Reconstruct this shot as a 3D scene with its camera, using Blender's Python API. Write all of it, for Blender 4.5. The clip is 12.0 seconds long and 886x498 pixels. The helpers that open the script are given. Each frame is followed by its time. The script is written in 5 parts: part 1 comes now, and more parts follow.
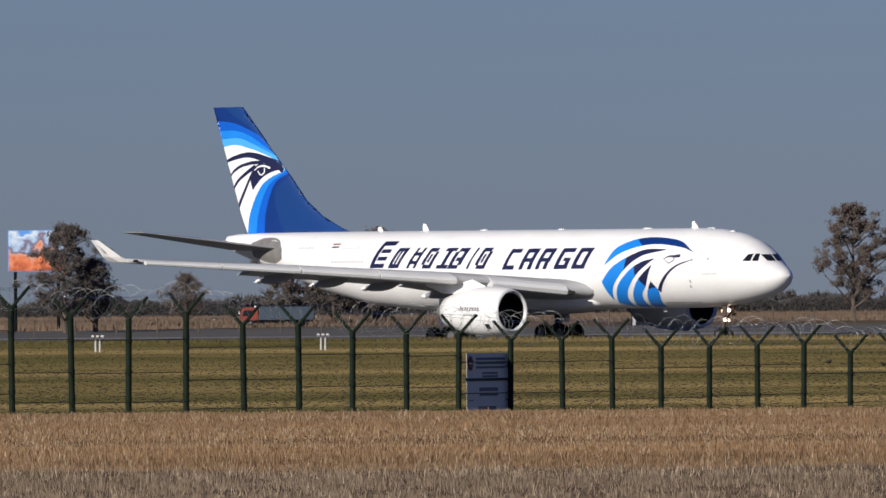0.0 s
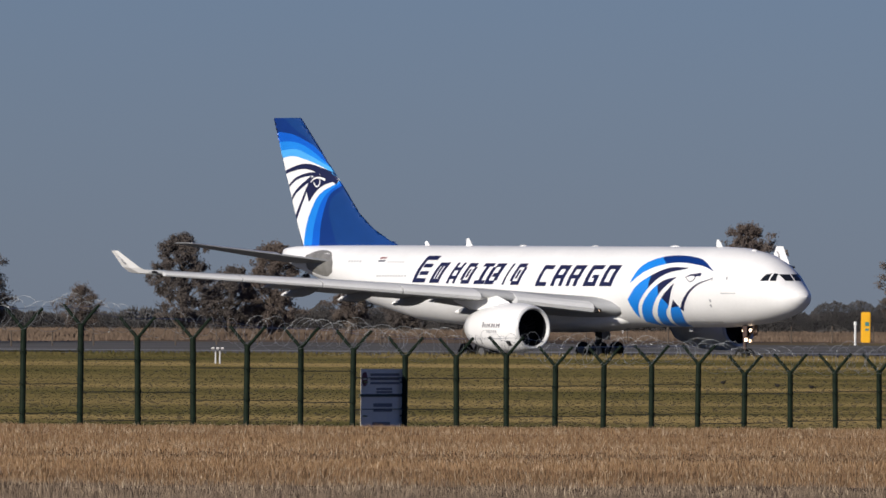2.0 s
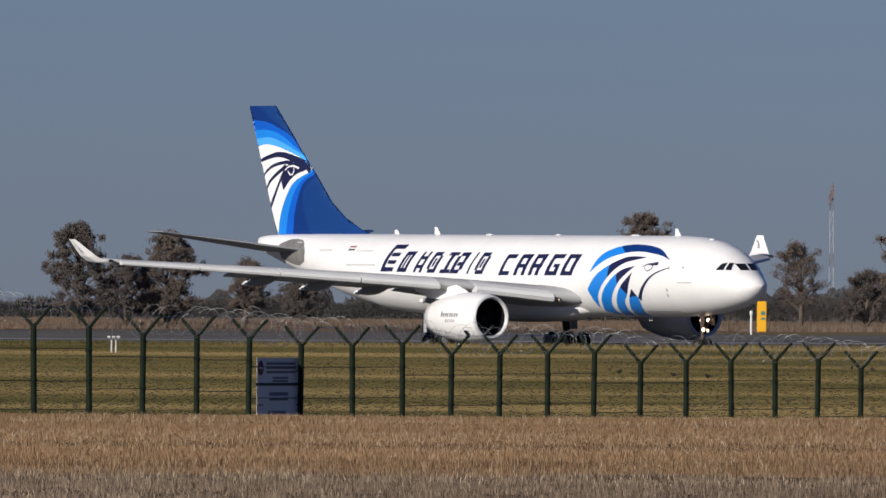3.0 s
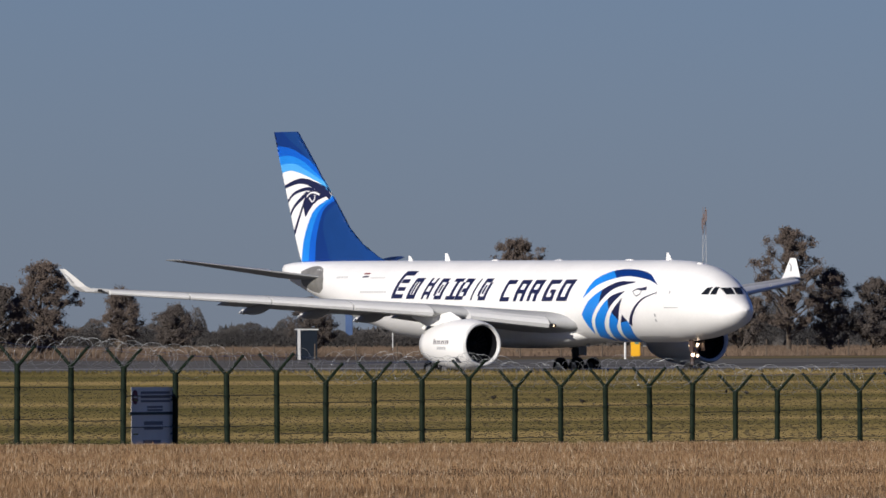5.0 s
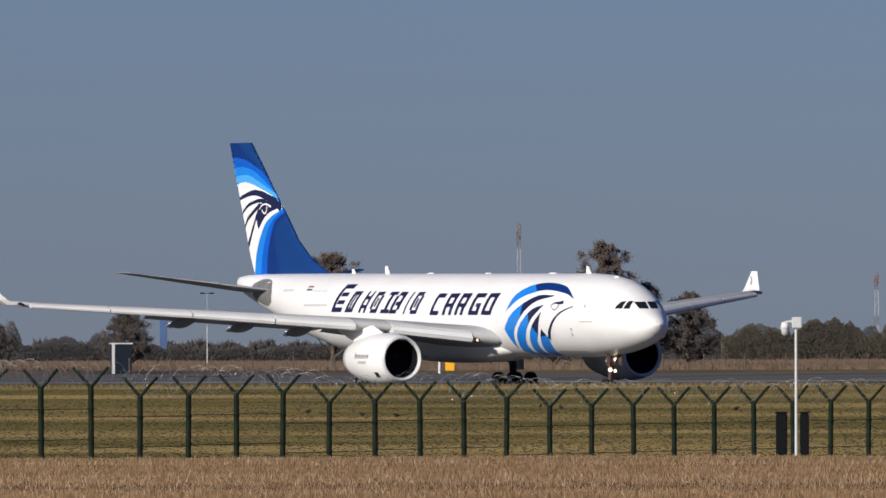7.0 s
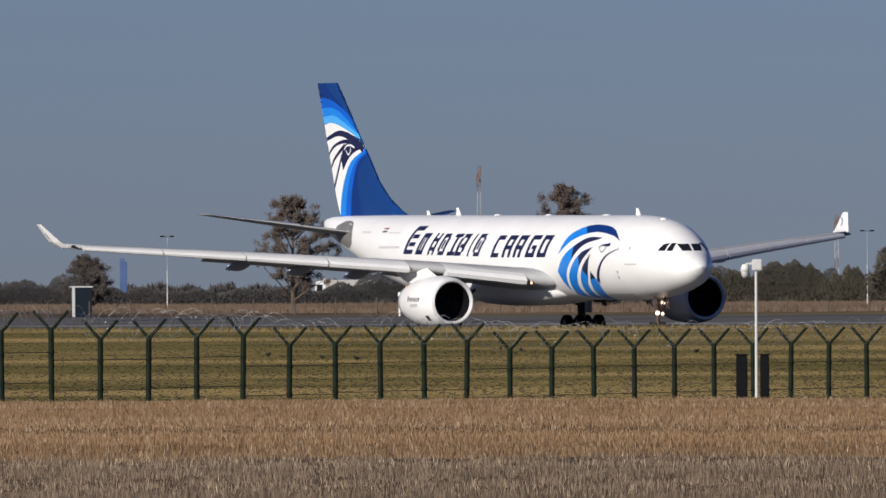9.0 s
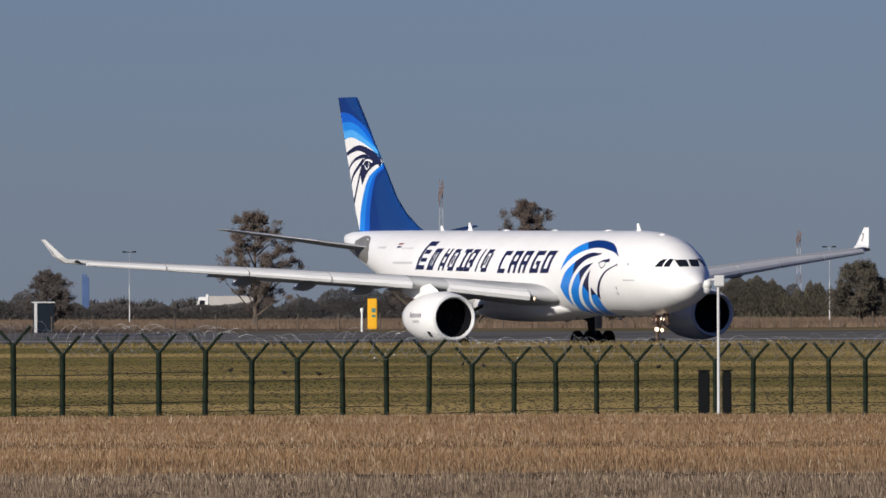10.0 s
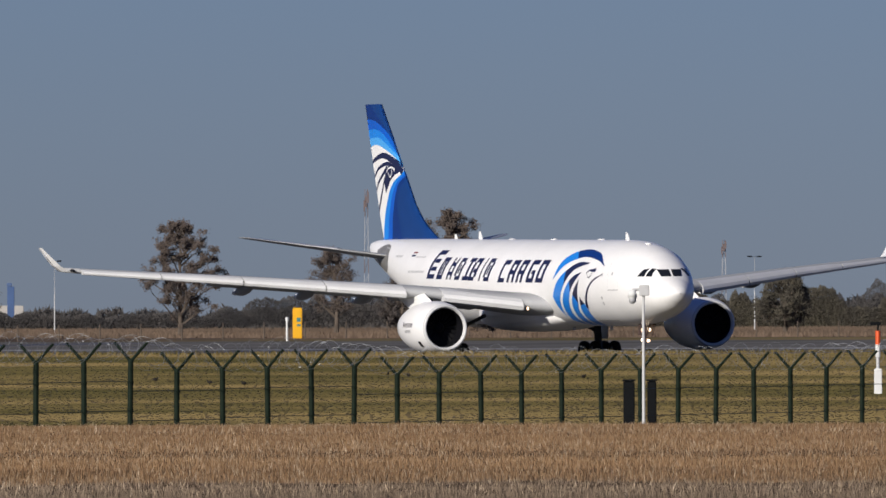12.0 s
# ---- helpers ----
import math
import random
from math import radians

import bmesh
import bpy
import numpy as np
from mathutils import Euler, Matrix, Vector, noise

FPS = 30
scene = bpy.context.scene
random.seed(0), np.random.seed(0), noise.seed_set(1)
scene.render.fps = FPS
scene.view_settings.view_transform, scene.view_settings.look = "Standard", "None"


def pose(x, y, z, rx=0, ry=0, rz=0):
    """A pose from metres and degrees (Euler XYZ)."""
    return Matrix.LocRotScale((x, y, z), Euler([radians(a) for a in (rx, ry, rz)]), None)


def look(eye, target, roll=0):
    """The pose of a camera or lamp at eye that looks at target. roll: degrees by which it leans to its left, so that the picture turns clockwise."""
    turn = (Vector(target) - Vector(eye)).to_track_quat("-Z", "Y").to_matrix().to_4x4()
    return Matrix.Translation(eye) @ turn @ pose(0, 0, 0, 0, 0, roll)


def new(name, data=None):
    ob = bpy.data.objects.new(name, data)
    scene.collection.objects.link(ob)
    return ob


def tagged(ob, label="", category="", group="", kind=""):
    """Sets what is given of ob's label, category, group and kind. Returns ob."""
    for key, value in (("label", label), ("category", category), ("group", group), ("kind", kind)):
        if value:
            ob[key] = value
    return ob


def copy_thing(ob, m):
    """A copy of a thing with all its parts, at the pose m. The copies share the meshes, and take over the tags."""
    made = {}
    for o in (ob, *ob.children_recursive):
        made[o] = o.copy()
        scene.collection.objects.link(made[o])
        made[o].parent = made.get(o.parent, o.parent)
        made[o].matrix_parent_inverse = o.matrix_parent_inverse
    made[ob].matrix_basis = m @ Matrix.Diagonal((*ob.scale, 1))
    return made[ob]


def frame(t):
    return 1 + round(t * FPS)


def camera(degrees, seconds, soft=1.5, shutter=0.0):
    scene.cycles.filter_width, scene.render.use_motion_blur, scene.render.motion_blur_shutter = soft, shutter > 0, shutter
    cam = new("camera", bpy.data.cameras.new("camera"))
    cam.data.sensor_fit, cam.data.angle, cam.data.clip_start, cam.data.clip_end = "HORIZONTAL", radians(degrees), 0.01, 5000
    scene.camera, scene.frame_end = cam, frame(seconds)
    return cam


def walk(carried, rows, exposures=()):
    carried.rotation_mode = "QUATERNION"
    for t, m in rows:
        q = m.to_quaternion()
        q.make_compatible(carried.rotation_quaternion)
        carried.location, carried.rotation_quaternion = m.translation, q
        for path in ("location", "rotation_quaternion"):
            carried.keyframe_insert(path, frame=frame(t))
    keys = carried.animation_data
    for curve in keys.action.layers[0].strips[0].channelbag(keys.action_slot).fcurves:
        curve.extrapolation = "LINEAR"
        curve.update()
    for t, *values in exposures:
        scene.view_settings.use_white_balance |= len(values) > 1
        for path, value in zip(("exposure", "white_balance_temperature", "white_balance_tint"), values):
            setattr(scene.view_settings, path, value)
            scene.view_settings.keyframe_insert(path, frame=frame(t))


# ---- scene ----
EYE_Z = 2.65
FOV = 3.561
CAMERA_ROWS = [  # seconds, turn to the right, tilt, roll in degrees
    (0.0, -1.460, 0.263, -0.458),
    (0.5, -1.387, 0.286, -0.133),
    (1.0, -1.251, 0.303, 0.015),
    (1.5, -1.155, 0.361, 0.179),
    (2.0, -1.042, 0.327, 0.339),
    (2.5, -0.793, 0.242, 0.110),
    (3.0, -0.624, 0.285, 0.369),
    (3.2, -0.505, 0.269, 0.427),
    (4.8, -0.170, 0.377, -0.062),
    (5.0, -0.114, 0.394, -0.183),
    (5.5, -0.024, 0.408, -0.144),
    (6.0, 0.192, 0.299, -0.128),
    (6.5, 0.348, 0.381, -0.150),
    (7.0, 0.632, 0.449, -0.141),
    (7.5, 0.811, 0.217, -0.406),
    (7.7, 0.793, 0.199, -0.400),
    (9.3, 0.816, 0.234, -0.200),
    (9.5, 0.832, 0.247, -0.183),
    (10.0, 0.944, 0.281, -0.202),
    (10.2, 1.300, 0.330, -0.060),
    (10.5, 1.132, 0.329, 0.054),
    (11.0, 1.179, 0.345, 0.255),
    (11.5, 1.196, 0.338, 0.004),
    (12.0, 1.245, 0.318, -0.162),
]

cam = camera(FOV, 12.0, soft=1.6)
walk(cam, [(t, pose(0, 0, EYE_Z, 90 + tilt, 0, -turn) @ pose(0, 0, 0, 0, 0, roll))
           for t, turn, tilt, roll in CAMERA_ROWS],
     exposures=[(0, -0.08), (1.5, -0.10), (2.5, -0.17), (3.2, -0.16), (5.0, -0.08), (7.5, -0.08), (12.0, -0.10)])

# ---- light ----
SUN_WAY = Vector((-0.57, -0.74, 0.36)).normalized()  # towards the sun
sun_elevation = math.asin(SUN_WAY.z)
world = bpy.data.worlds.new("sky")
scene.world = world
world.use_nodes = True
wn = world.node_tree.nodes
sky = wn.new("ShaderNodeTexSky")
sky.sky_type = "NISHITA"
sky.sun_disc = False
sky.sun_elevation = sun_elevation
sky.sun_rotation = math.atan2(SUN_WAY.x, SUN_WAY.y)
sky.altitude = 0
sky.air_density, sky.dust_density, sky.ozone_density = 1.0, 0.1, 3.0
wn["Background"].inputs[1].default_value = 0.0505
tint = wn.new("ShaderNodeMix")  # clear cold autumn air: one even tint over the whole sky
tint.data_type, tint.blend_type = "RGBA", "MULTIPLY"
tint.inputs[0].default_value = 1.0
tint.inputs[7].default_value = (0.448, 0.585, 1.13, 1)
world.node_tree.links.new(sky.outputs[0], tint.inputs[6])
world.node_tree.links.new(tint.outputs[2], wn["Background"].inputs[0])
sun = new("sun", bpy.data.lights.new("sun", "SUN"))
sun.data.energy, sun.data.angle, sun.data.color = 5.5, radians(0.53), (1.0, 0.94, 0.86)
sun.matrix_world = look(SUN_WAY * 50, (0, 0, 0))


# ---- materials ----
def srgb(r, g, b):
    f = lambda c: (c / 255 / 12.92) if c < 11 else ((c / 255 + 0.055) / 1.055) ** 2.4
    return (f(r), f(g), f(b), 1)


def material(name, colour, rough=0.6, metal=0.0, vary=0.0, scale=3.0, second=None, bump=0.0, spread=None,
             grain=12.0, islands=0.0, emit=0.0, coat=0.0, stretch=None):
    """A surface with two scales of colour variation and fine relief."""
    m = bpy.data.materials.new(name)
    m.use_nodes = True
    nt = m.node_tree
    n, l = nt.nodes, nt.links
    b = n["Principled BSDF"]
    b.inputs["Base Color"].default_value = colour
    b.inputs["Roughness"].default_value = rough
    b.inputs["Metallic"].default_value = metal
    b.inputs["Coat Weight"].default_value = coat
    if rough >= 0.55 and not metal:
        b.inputs["Specular IOR Level"].default_value = 0.12 if rough < 0.88 else 0.02
    if emit:
        b.inputs["Emission Color"].default_value = colour
        b.inputs["Emission Strength"].default_value = emit
    if vary or second:
        pos = n.new("ShaderNodeNewGeometry") if spread == "world" else n.new("ShaderNodeTexCoord")
        out = pos.outputs["Position"] if spread == "world" else pos.outputs["Object"]
        if stretch:
            mp = n.new("ShaderNodeMapping")
            mp.inputs["Scale"].default_value = stretch
            l.new(out, mp.inputs["Vector"])
            out = mp.outputs[0]
        big, small = n.new("ShaderNodeTexNoise"), n.new("ShaderNodeTexNoise")
        for tex, s in ((big, scale), (small, scale * grain)):
            tex.inputs["Scale"].default_value = s
            tex.inputs["Detail"].default_value = 5
            l.new(out, tex.inputs["Vector"])
        add = n.new("ShaderNodeMath")
        add.operation = "MULTIPLY_ADD"
        l.new(small.outputs["Fac"], add.inputs[0])
        add.inputs[1].default_value = 0.6
        l.new(big.outputs["Fac"], add.inputs[2])
        last = add.outputs[0]
        if islands:
            geo = n.new("ShaderNodeNewGeometry")
            mixer = n.new("ShaderNodeMath")
            mixer.operation = "MULTIPLY_ADD"
            l.new(geo.outputs["Random Per Island"], mixer.inputs[0])
            mixer.inputs[1].default_value = islands
            l.new(last, mixer.inputs[2])
            last = mixer.outputs[0]
        ramp = n.new("ShaderNodeValToRGB")
        lo, hi = (0.58 + 0.1 * islands, 1.02 + 0.85 * islands) if islands else (0.58, 1.02)
        span = n.new("ShaderNodeMapRange")
        span.inputs["From Min"].default_value, span.inputs["From Max"].default_value = lo, hi
        l.new(last, span.inputs["Value"])
        l.new(span.outputs[0], ramp.inputs[0])
        other = second or tuple(c * (1 - vary) for c in colour[:3]) + (1,)
        ramp.color_ramp.elements[0].color, ramp.color_ramp.elements[1].color = other, colour
        l.new(ramp.outputs[0], b.inputs["Base Color"])
        if bump:
            bp = n.new("ShaderNodeBump")
            bp.inputs["Strength"].default_value = bump
            bp.inputs["Distance"].default_value = 0.05
            l.new(small.outputs["Fac"], bp.inputs["Height"])
            l.new(bp.outputs[0], b.inputs["Normal"])
    return m


WHITE = material("white_paint", (0.82, 0.81, 0.79, 1), 0.34, vary=0.07, scale=0.5)
WING_GREY = material("grey_wing_paint", (0.37, 0.375, 0.38, 1), 0.6, vary=0.12, scale=0.4)
# darker than the wing: the underside's shade is put into the colour
TAIL_GREY = material("shaded_grey_underside", (0.24, 0.245, 0.25, 1), 0.45, vary=0.15, scale=0.5)
PALE_GREY = material("pale_grey_metal", (0.6, 0.6, 0.6, 1), 0.3, 0.6, vary=0.1, scale=1)
APRON_GREY = material("bare_grey_metal", (0.28, 0.27, 0.25, 1), 0.45, 0.3, vary=0.3, scale=1.5)
NAVY = material("navy_paint", srgb(28, 32, 66), 0.35, vary=0.1, scale=1)
BLUE_DEEP = material("deep_blue_paint", srgb(6, 46, 112), 0.4, vary=0.08, scale=1)
BLUE_MID = material("mid_blue_paint", srgb(10, 88, 190), 0.35, vary=0.08, scale=1)
BLUE = material("bright_blue_paint", srgb(28, 126, 216), 0.35, vary=0.08, scale=1)
BLUE_LIGHT = material("light_blue_paint", srgb(76, 164, 232), 0.35, vary=0.08, scale=1)
BLUE_SLATE = material("slate_blue_paint", srgb(14, 56, 116), 0.4, vary=0.1, scale=1)
PRINT_GREY = material("faded_grey_print", (0.50, 0.50, 0.50, 1), 0.5)
FLAG_RED = material("dark_red_paint", srgb(120, 40, 40), 0.5)
# on the slats this paler grey puts the sunlit leading edge into the colour
SLAT = material("pale_paint_and_lit_slat", (0.58, 0.58, 0.575, 1), 0.42, vary=0.1, scale=0.6)
MAST_GREY = material("dull_mast_steel", (0.34, 0.35, 0.37, 1), 0.7, vary=0.15, scale=1)
CAB_RED = material("red_cab_paint", (0.22, 0.035, 0.02, 1), 0.45, vary=0.15, scale=1)
TRAILER_BLUE = material("slate_blue_tarpaulin", (0.055, 0.075, 0.10, 1), 0.7, vary=0.15, scale=0.7)
TRAILER_WHITE = material("off_white_tarpaulin", (0.42, 0.40, 0.37, 1), 0.7, vary=0.12, scale=0.6)
MARK_GREY = material("grey_marking", (0.35, 0.35, 0.36, 1), 0.5)
PANE = material("dark_cockpit_glass", (0.012, 0.014, 0.018, 1), 0.06)
BLACK = material("black_intake", (0.006, 0.006, 0.008, 1), 0.6)
FAN = material("dark_titanium_fan", (0.018, 0.018, 0.02, 1), 0.6, vary=0.2, scale=2)
TYRE = material("black_rubber", (0.018, 0.018, 0.018, 1), 0.85, vary=0.3, scale=4)
STEEL = material("gear_steel", (0.16, 0.16, 0.165, 1), 0.5, 0.4, vary=0.2, scale=3)
# nose gear: shade and reddish lamplight are put into this brown
LEG_BROWN = material("shaded_brown_steel", (0.085, 0.055, 0.045, 1), 0.6, 0.2, vary=0.3, scale=3)
LEG_DARK = material("dark_gear_steel", (0.05, 0.048, 0.048, 1), 0.6, 0.2, vary=0.3, scale=3)
LAMP = material("landing_light", (1.0, 0.74, 0.5, 1), 0.3, emit=5)
LAMP_DIM = material("warm_light", (1.0, 0.7, 0.45, 1), 0.3, emit=3)
POST_GREEN = material("green_coated_steel", (0.009, 0.017, 0.010, 1), 0.7, vary=0.35, scale=5)
ZINC = material("galvanised_wire", (0.30, 0.31, 0.32, 1), 0.45, 0.6, vary=0.3, scale=6)
WIRE_DARK = material("dark_line_wire", (0.06, 0.07, 0.06, 1), 0.6)
SIGN_GREY = material("pale_grey_board", (0.84, 0.78, 0.70, 1), 0.6, vary=0.10, scale=2)
SIGN_TEXT = material("dark_board_print", (0.22, 0.21, 0.22, 1), 0.6)
ASPHALT = material("asphalt", (0.150, 0.143, 0.136, 1), 0.95, vary=0.45, scale=1, grain=6, bump=0.2, spread="world", stretch=(0.02, 0.09, 1))
CONCRETE = material("pale_shoulder", (0.30, 0.30, 0.30, 1), 0.9, vary=0.5, scale=1, grain=6, spread="world", stretch=(0.03, 0.12, 1))
STRAW = material("dry_straw", (0.335, 0.205, 0.106, 1), 0.6, second=(0.052, 0.031, 0.018, 1), scale=1, grain=16, islands=0.75, spread="world", stretch=(0.014, 0.07, 1))
# brighter stalks: sparkle of the sun on straw, put into the colour
STRAW_PALE = material("straw_glint", (0.62, 0.50, 0.35, 1), 0.45, second=(0.25, 0.17, 0.09, 1), scale=1, grain=10, islands=0.8, spread="world", stretch=(0.04, 0.06, 1))
# the dark second colour stands in for shade between the stalks
STRAW_GREY = material("weathered_straw", (0.29, 0.215, 0.15, 1), 0.6, second=(0.03, 0.021, 0.015, 1), scale=1, grain=16, islands=1.0, spread="world", stretch=(0.05, 0.16, 1))
# both leaf browns are lifted and greyed to carry the haze of distance
LEAF_BROWN = material("brown_leaves", (0.128, 0.102, 0.086, 1), 0.9, second=(0.094, 0.076, 0.067, 1), scale=0.3, islands=0.4)
LEAF_DARK = material("dark_leaves", (0.102, 0.086, 0.077, 1), 0.9, second=(0.074, 0.065, 0.061, 1), scale=0.3, islands=0.4)
LEAF_OLIVE = material("olive_bush", (0.108, 0.096, 0.066, 1), 0.9, second=(0.068, 0.062, 0.056, 1), scale=0.06, islands=0.15)
# lightened, bluish grey: distance haze is put into the brush colour
BUSH_GREY = material("hazed_bare_brush", (0.088, 0.080, 0.074, 1), 0.9, second=(0.056, 0.057, 0.060, 1), scale=0.06, islands=0.15)
BARK = material("grey_brown_bark", (0.13, 0.105, 0.085, 1), 0.9, vary=0.4, scale=1.5, bump=0.5)
REED = material("dry_reed", (0.165, 0.118, 0.084, 1), 0.9, second=(0.085, 0.064, 0.050, 1), scale=0.02, grain=8, spread="world")
# mast red drawn towards grey, with the haze in its colour
MARK_RED = material("hazed_red_paint", (0.165, 0.125, 0.12, 1), 0.7, vary=0.2, scale=1)
YELLOW = material("yellow_panel", srgb(226, 168, 10), 0.5, vary=0.1, scale=1)
TEAL = material("teal_marking", srgb(70, 120, 120), 0.6)
ORANGE = material("orange_paint", srgb(214, 84, 30), 0.5, vary=0.15, scale=2)
WHITE_FLAT = material("matt_white", (0.72, 0.72, 0.70, 1), 0.6, vary=0.12, scale=2)
DARK_BOX = material("dark_grey_cabinet", (0.010, 0.011, 0.012, 1), 0.9, vary=0.2, scale=2)
HUT_DARK = material("dark_blue_panel", (0.012, 0.018, 0.028, 1), 0.85, vary=0.2, scale=1)
POLE_GREY = material("pale_grey_pole", (0.55, 0.55, 0.54, 1), 0.45, vary=0.12, scale=4)
BIRD_DARK = material("dark_plumage", (0.02, 0.018, 0.016, 1), 0.8)


def ground_material(name, grass_only):
    """Soil, autumn grass in long mown swathes, and reeds far out; the grass blades take the same colours."""
    m = bpy.data.materials.new(name)
    m.use_nodes = True
    n, l = m.node_tree.nodes, m.node_tree.links
    b = n["Principled BSDF"]
    b.inputs["Roughness"].default_value = 0.95
    b.inputs["Specular IOR Level"].default_value = 0.05
    geo = n.new("ShaderNodeNewGeometry")
    sep = n.new("ShaderNodeSeparateXYZ")
    l.new(geo.outputs["Position"], sep.inputs[0])

    def texture(sx, sy, detail=5):
        mp = n.new("ShaderNodeMapping")
        mp.inputs["Scale"].default_value = (sx, sy, 0)
        l.new(geo.outputs["Position"], mp.inputs["Vector"])
        t = n.new("ShaderNodeTexNoise")
        t.inputs["Scale"].default_value = 1
        t.inputs["Detail"].default_value = detail
        l.new(mp.outputs[0], t.inputs["Vector"])
        return t.outputs["Fac"]

    def ramp(value, stops):
        r = n.new("ShaderNodeValToRGB")
        r.color_ramp.elements[0].position, r.color_ramp.elements[0].color = stops[0]
        r.color_ramp.elements[1].position, r.color_ramp.elements[1].color = stops[-1]
        for p, c in stops[1:-1]:
            r.color_ramp.elements.new(p).color = c
        l.new(value, r.inputs[0])
        return r.outputs[0]

    def mix(fac, a, c):
        x = n.new("ShaderNodeMix")
        x.data_type = "RGBA"
        if isinstance(fac, float):
            x.inputs[0].default_value = fac
        else:
            l.new(fac, x.inputs[0])
        l.new(a, x.inputs[6])
        l.new(c, x.inputs[7])
        return x.outputs[2]

    def step(lo, hi):
        r = n.new("ShaderNodeMapRange")
        r.inputs["From Min"].default_value, r.inputs["From Max"].default_value = lo, hi
        l.new(sep.outputs["Y"], r.inputs["Value"])
        return r.outputs[0]

    swathes = ramp(texture(0.011, 0.020, 3), [(0.36, (0.046, 0.047, 0.016, 1)), (0.48, (0.082, 0.068, 0.027, 1)), (0.62, (0.235, 0.172, 0.078, 1))])
    patches = ramp(texture(0.045, 0.040, 4), [(0.35, (0.052, 0.049, 0.018, 1)), (0.65, (0.190, 0.142, 0.064, 1))])
    fine = ramp(texture(0.3, 0.10, 5), [(0.3, (0.062, 0.054, 0.020, 1)), (0.7, (0.130, 0.098, 0.042, 1))])
    c = mix(0.16, mix(0.36, swathes, patches), fine)
    if not grass_only:
        # soil kept extra dark, with the stalks' shade in its colour
        soil = ramp(texture(2.0, 1.2), [(0.3, (0.040, 0.026, 0.017, 1)), (0.7, (0.105, 0.068, 0.040, 1))])
        reeds = ramp(texture(0.06, 0.01), [(0.35, (0.085, 0.062, 0.044, 1)), (0.65, (0.18, 0.125, 0.083, 1))])
        c = mix(step(231, 236), soil, c)
        c = mix(step(1120, 1150), c, reeds)
        bp = n.new("ShaderNodeBump")
        bp.inputs["Distance"].default_value = 0.12
        l.new(texture(1.5, 1.5), bp.inputs["Height"])
        l.new(bp.outputs[0], b.inputs["Normal"])
    l.new(c, b.inputs["Base Color"])
    return m


GROUND = ground_material("field_and_grass", False)
GRASS_BLADE = ground_material("autumn_grass", True)


# ---- mesh helpers ----
def raw(name, verts, faces, mat, parent=None, label="", smooth=False):
    me = bpy.data.meshes.new(name)
    me.from_pydata([tuple(v) for v in verts], [], faces)
    me.materials.append(mat)
    if smooth:
        me.shade_smooth()
    me.update()
    ob = new(name, me)
    if parent:
        ob.parent = parent
    if label:
        ob["label"] = label
    return ob


def part(name, bm, mat, parent, label="", smooth=False):
    me = bpy.data.meshes.new(name)
    bmesh.ops.recalc_face_normals(bm, faces=bm.faces[:])
    bm.to_mesh(me)
    bm.free()
    me.materials.append(mat)
    if smooth:
        me.shade_smooth()
    ob = new(name, me)
    if parent:
        ob.parent = parent
    if label:
        ob["label"] = label
    return ob


def box(bm, x0, y0, z0, x1, y1, z1, bevel=0.0):
    r = bmesh.ops.create_cube(bm, size=1, matrix=Matrix.Translation(((x0 + x1) / 2, (y0 + y1) / 2, (z0 + z1) / 2)) @ Matrix.Diagonal((abs(x1 - x0), abs(y1 - y0), abs(z1 - z0), 1)))
    if bevel:
        edges = list({e for v in r["verts"] for e in v.link_edges})
        bmesh.ops.bevel(bm, geom=edges, offset=bevel, segments=2, affect="EDGES")
    return bm


def tube(bm, a, b, r0, r1=None, sides=8):
    a, b = Vector(a), Vector(b)
    r1 = r0 if r1 is None else r1
    m = Matrix.Translation((a + b) / 2) @ (b - a).to_track_quat("Z", "Y").to_matrix().to_4x4()
    bmesh.ops.create_cone(bm, cap_ends=True, segments=sides, radius1=r0, radius2=r1, depth=(b - a).length, matrix=m)
    return bm


def ball(bm, centre, rx, ry, rz, seg=14):
    bmesh.ops.create_uvsphere(bm, u_segments=seg, v_segments=seg // 2 + 2, radius=1, matrix=Matrix.Translation(centre) @ Matrix.Diagonal((rx, ry, rz, 1)))
    return bm


def rings(loops, close_ends=True):
    """Verts and faces of a skin over loops of equal length."""
    n = len(loops[0])
    verts = [v for lp in loops for v in lp]
    faces = [(i * n + j, i * n + (j + 1) % n, (i + 1) * n + (j + 1) % n, (i + 1) * n + j) for i in range(len(loops) - 1) for j in range(n)]
    if close_ends:
        faces += [tuple(range(n))[::-1], tuple(range((len(loops) - 1) * n, len(loops) * n))]
    return verts, faces


def empty(name, m, label, category, group=""):
    ob = new(name)
    ob.empty_display_size = 0.3
    ob.matrix_basis = m
    return tagged(ob, label, category, group)


# ---- ground ----
PROFILE_Y = (0, 100, 215, 226, 240, 254, 331, 420, 600, 800, 872, 890, 897, 912)
PROFILE_Z = (1.06, 1.08, 1.12, 1.10, 0.86, 0.68, -0.36, -0.42, 0.10, 0.75, 1.02, 1.08, 0.85, -0.15)
SLOPE_X, SLOPE_Y = 0.0102, 0.0083


def taxi_z(x, y):
    return SLOPE_X * x + SLOPE_Y * (y - 930)


def pavement_end(x):
    """The far edge of the pavement, which runs askew."""
    return max(1050.0, min(1190.0, 1128 - 1.1 * x))


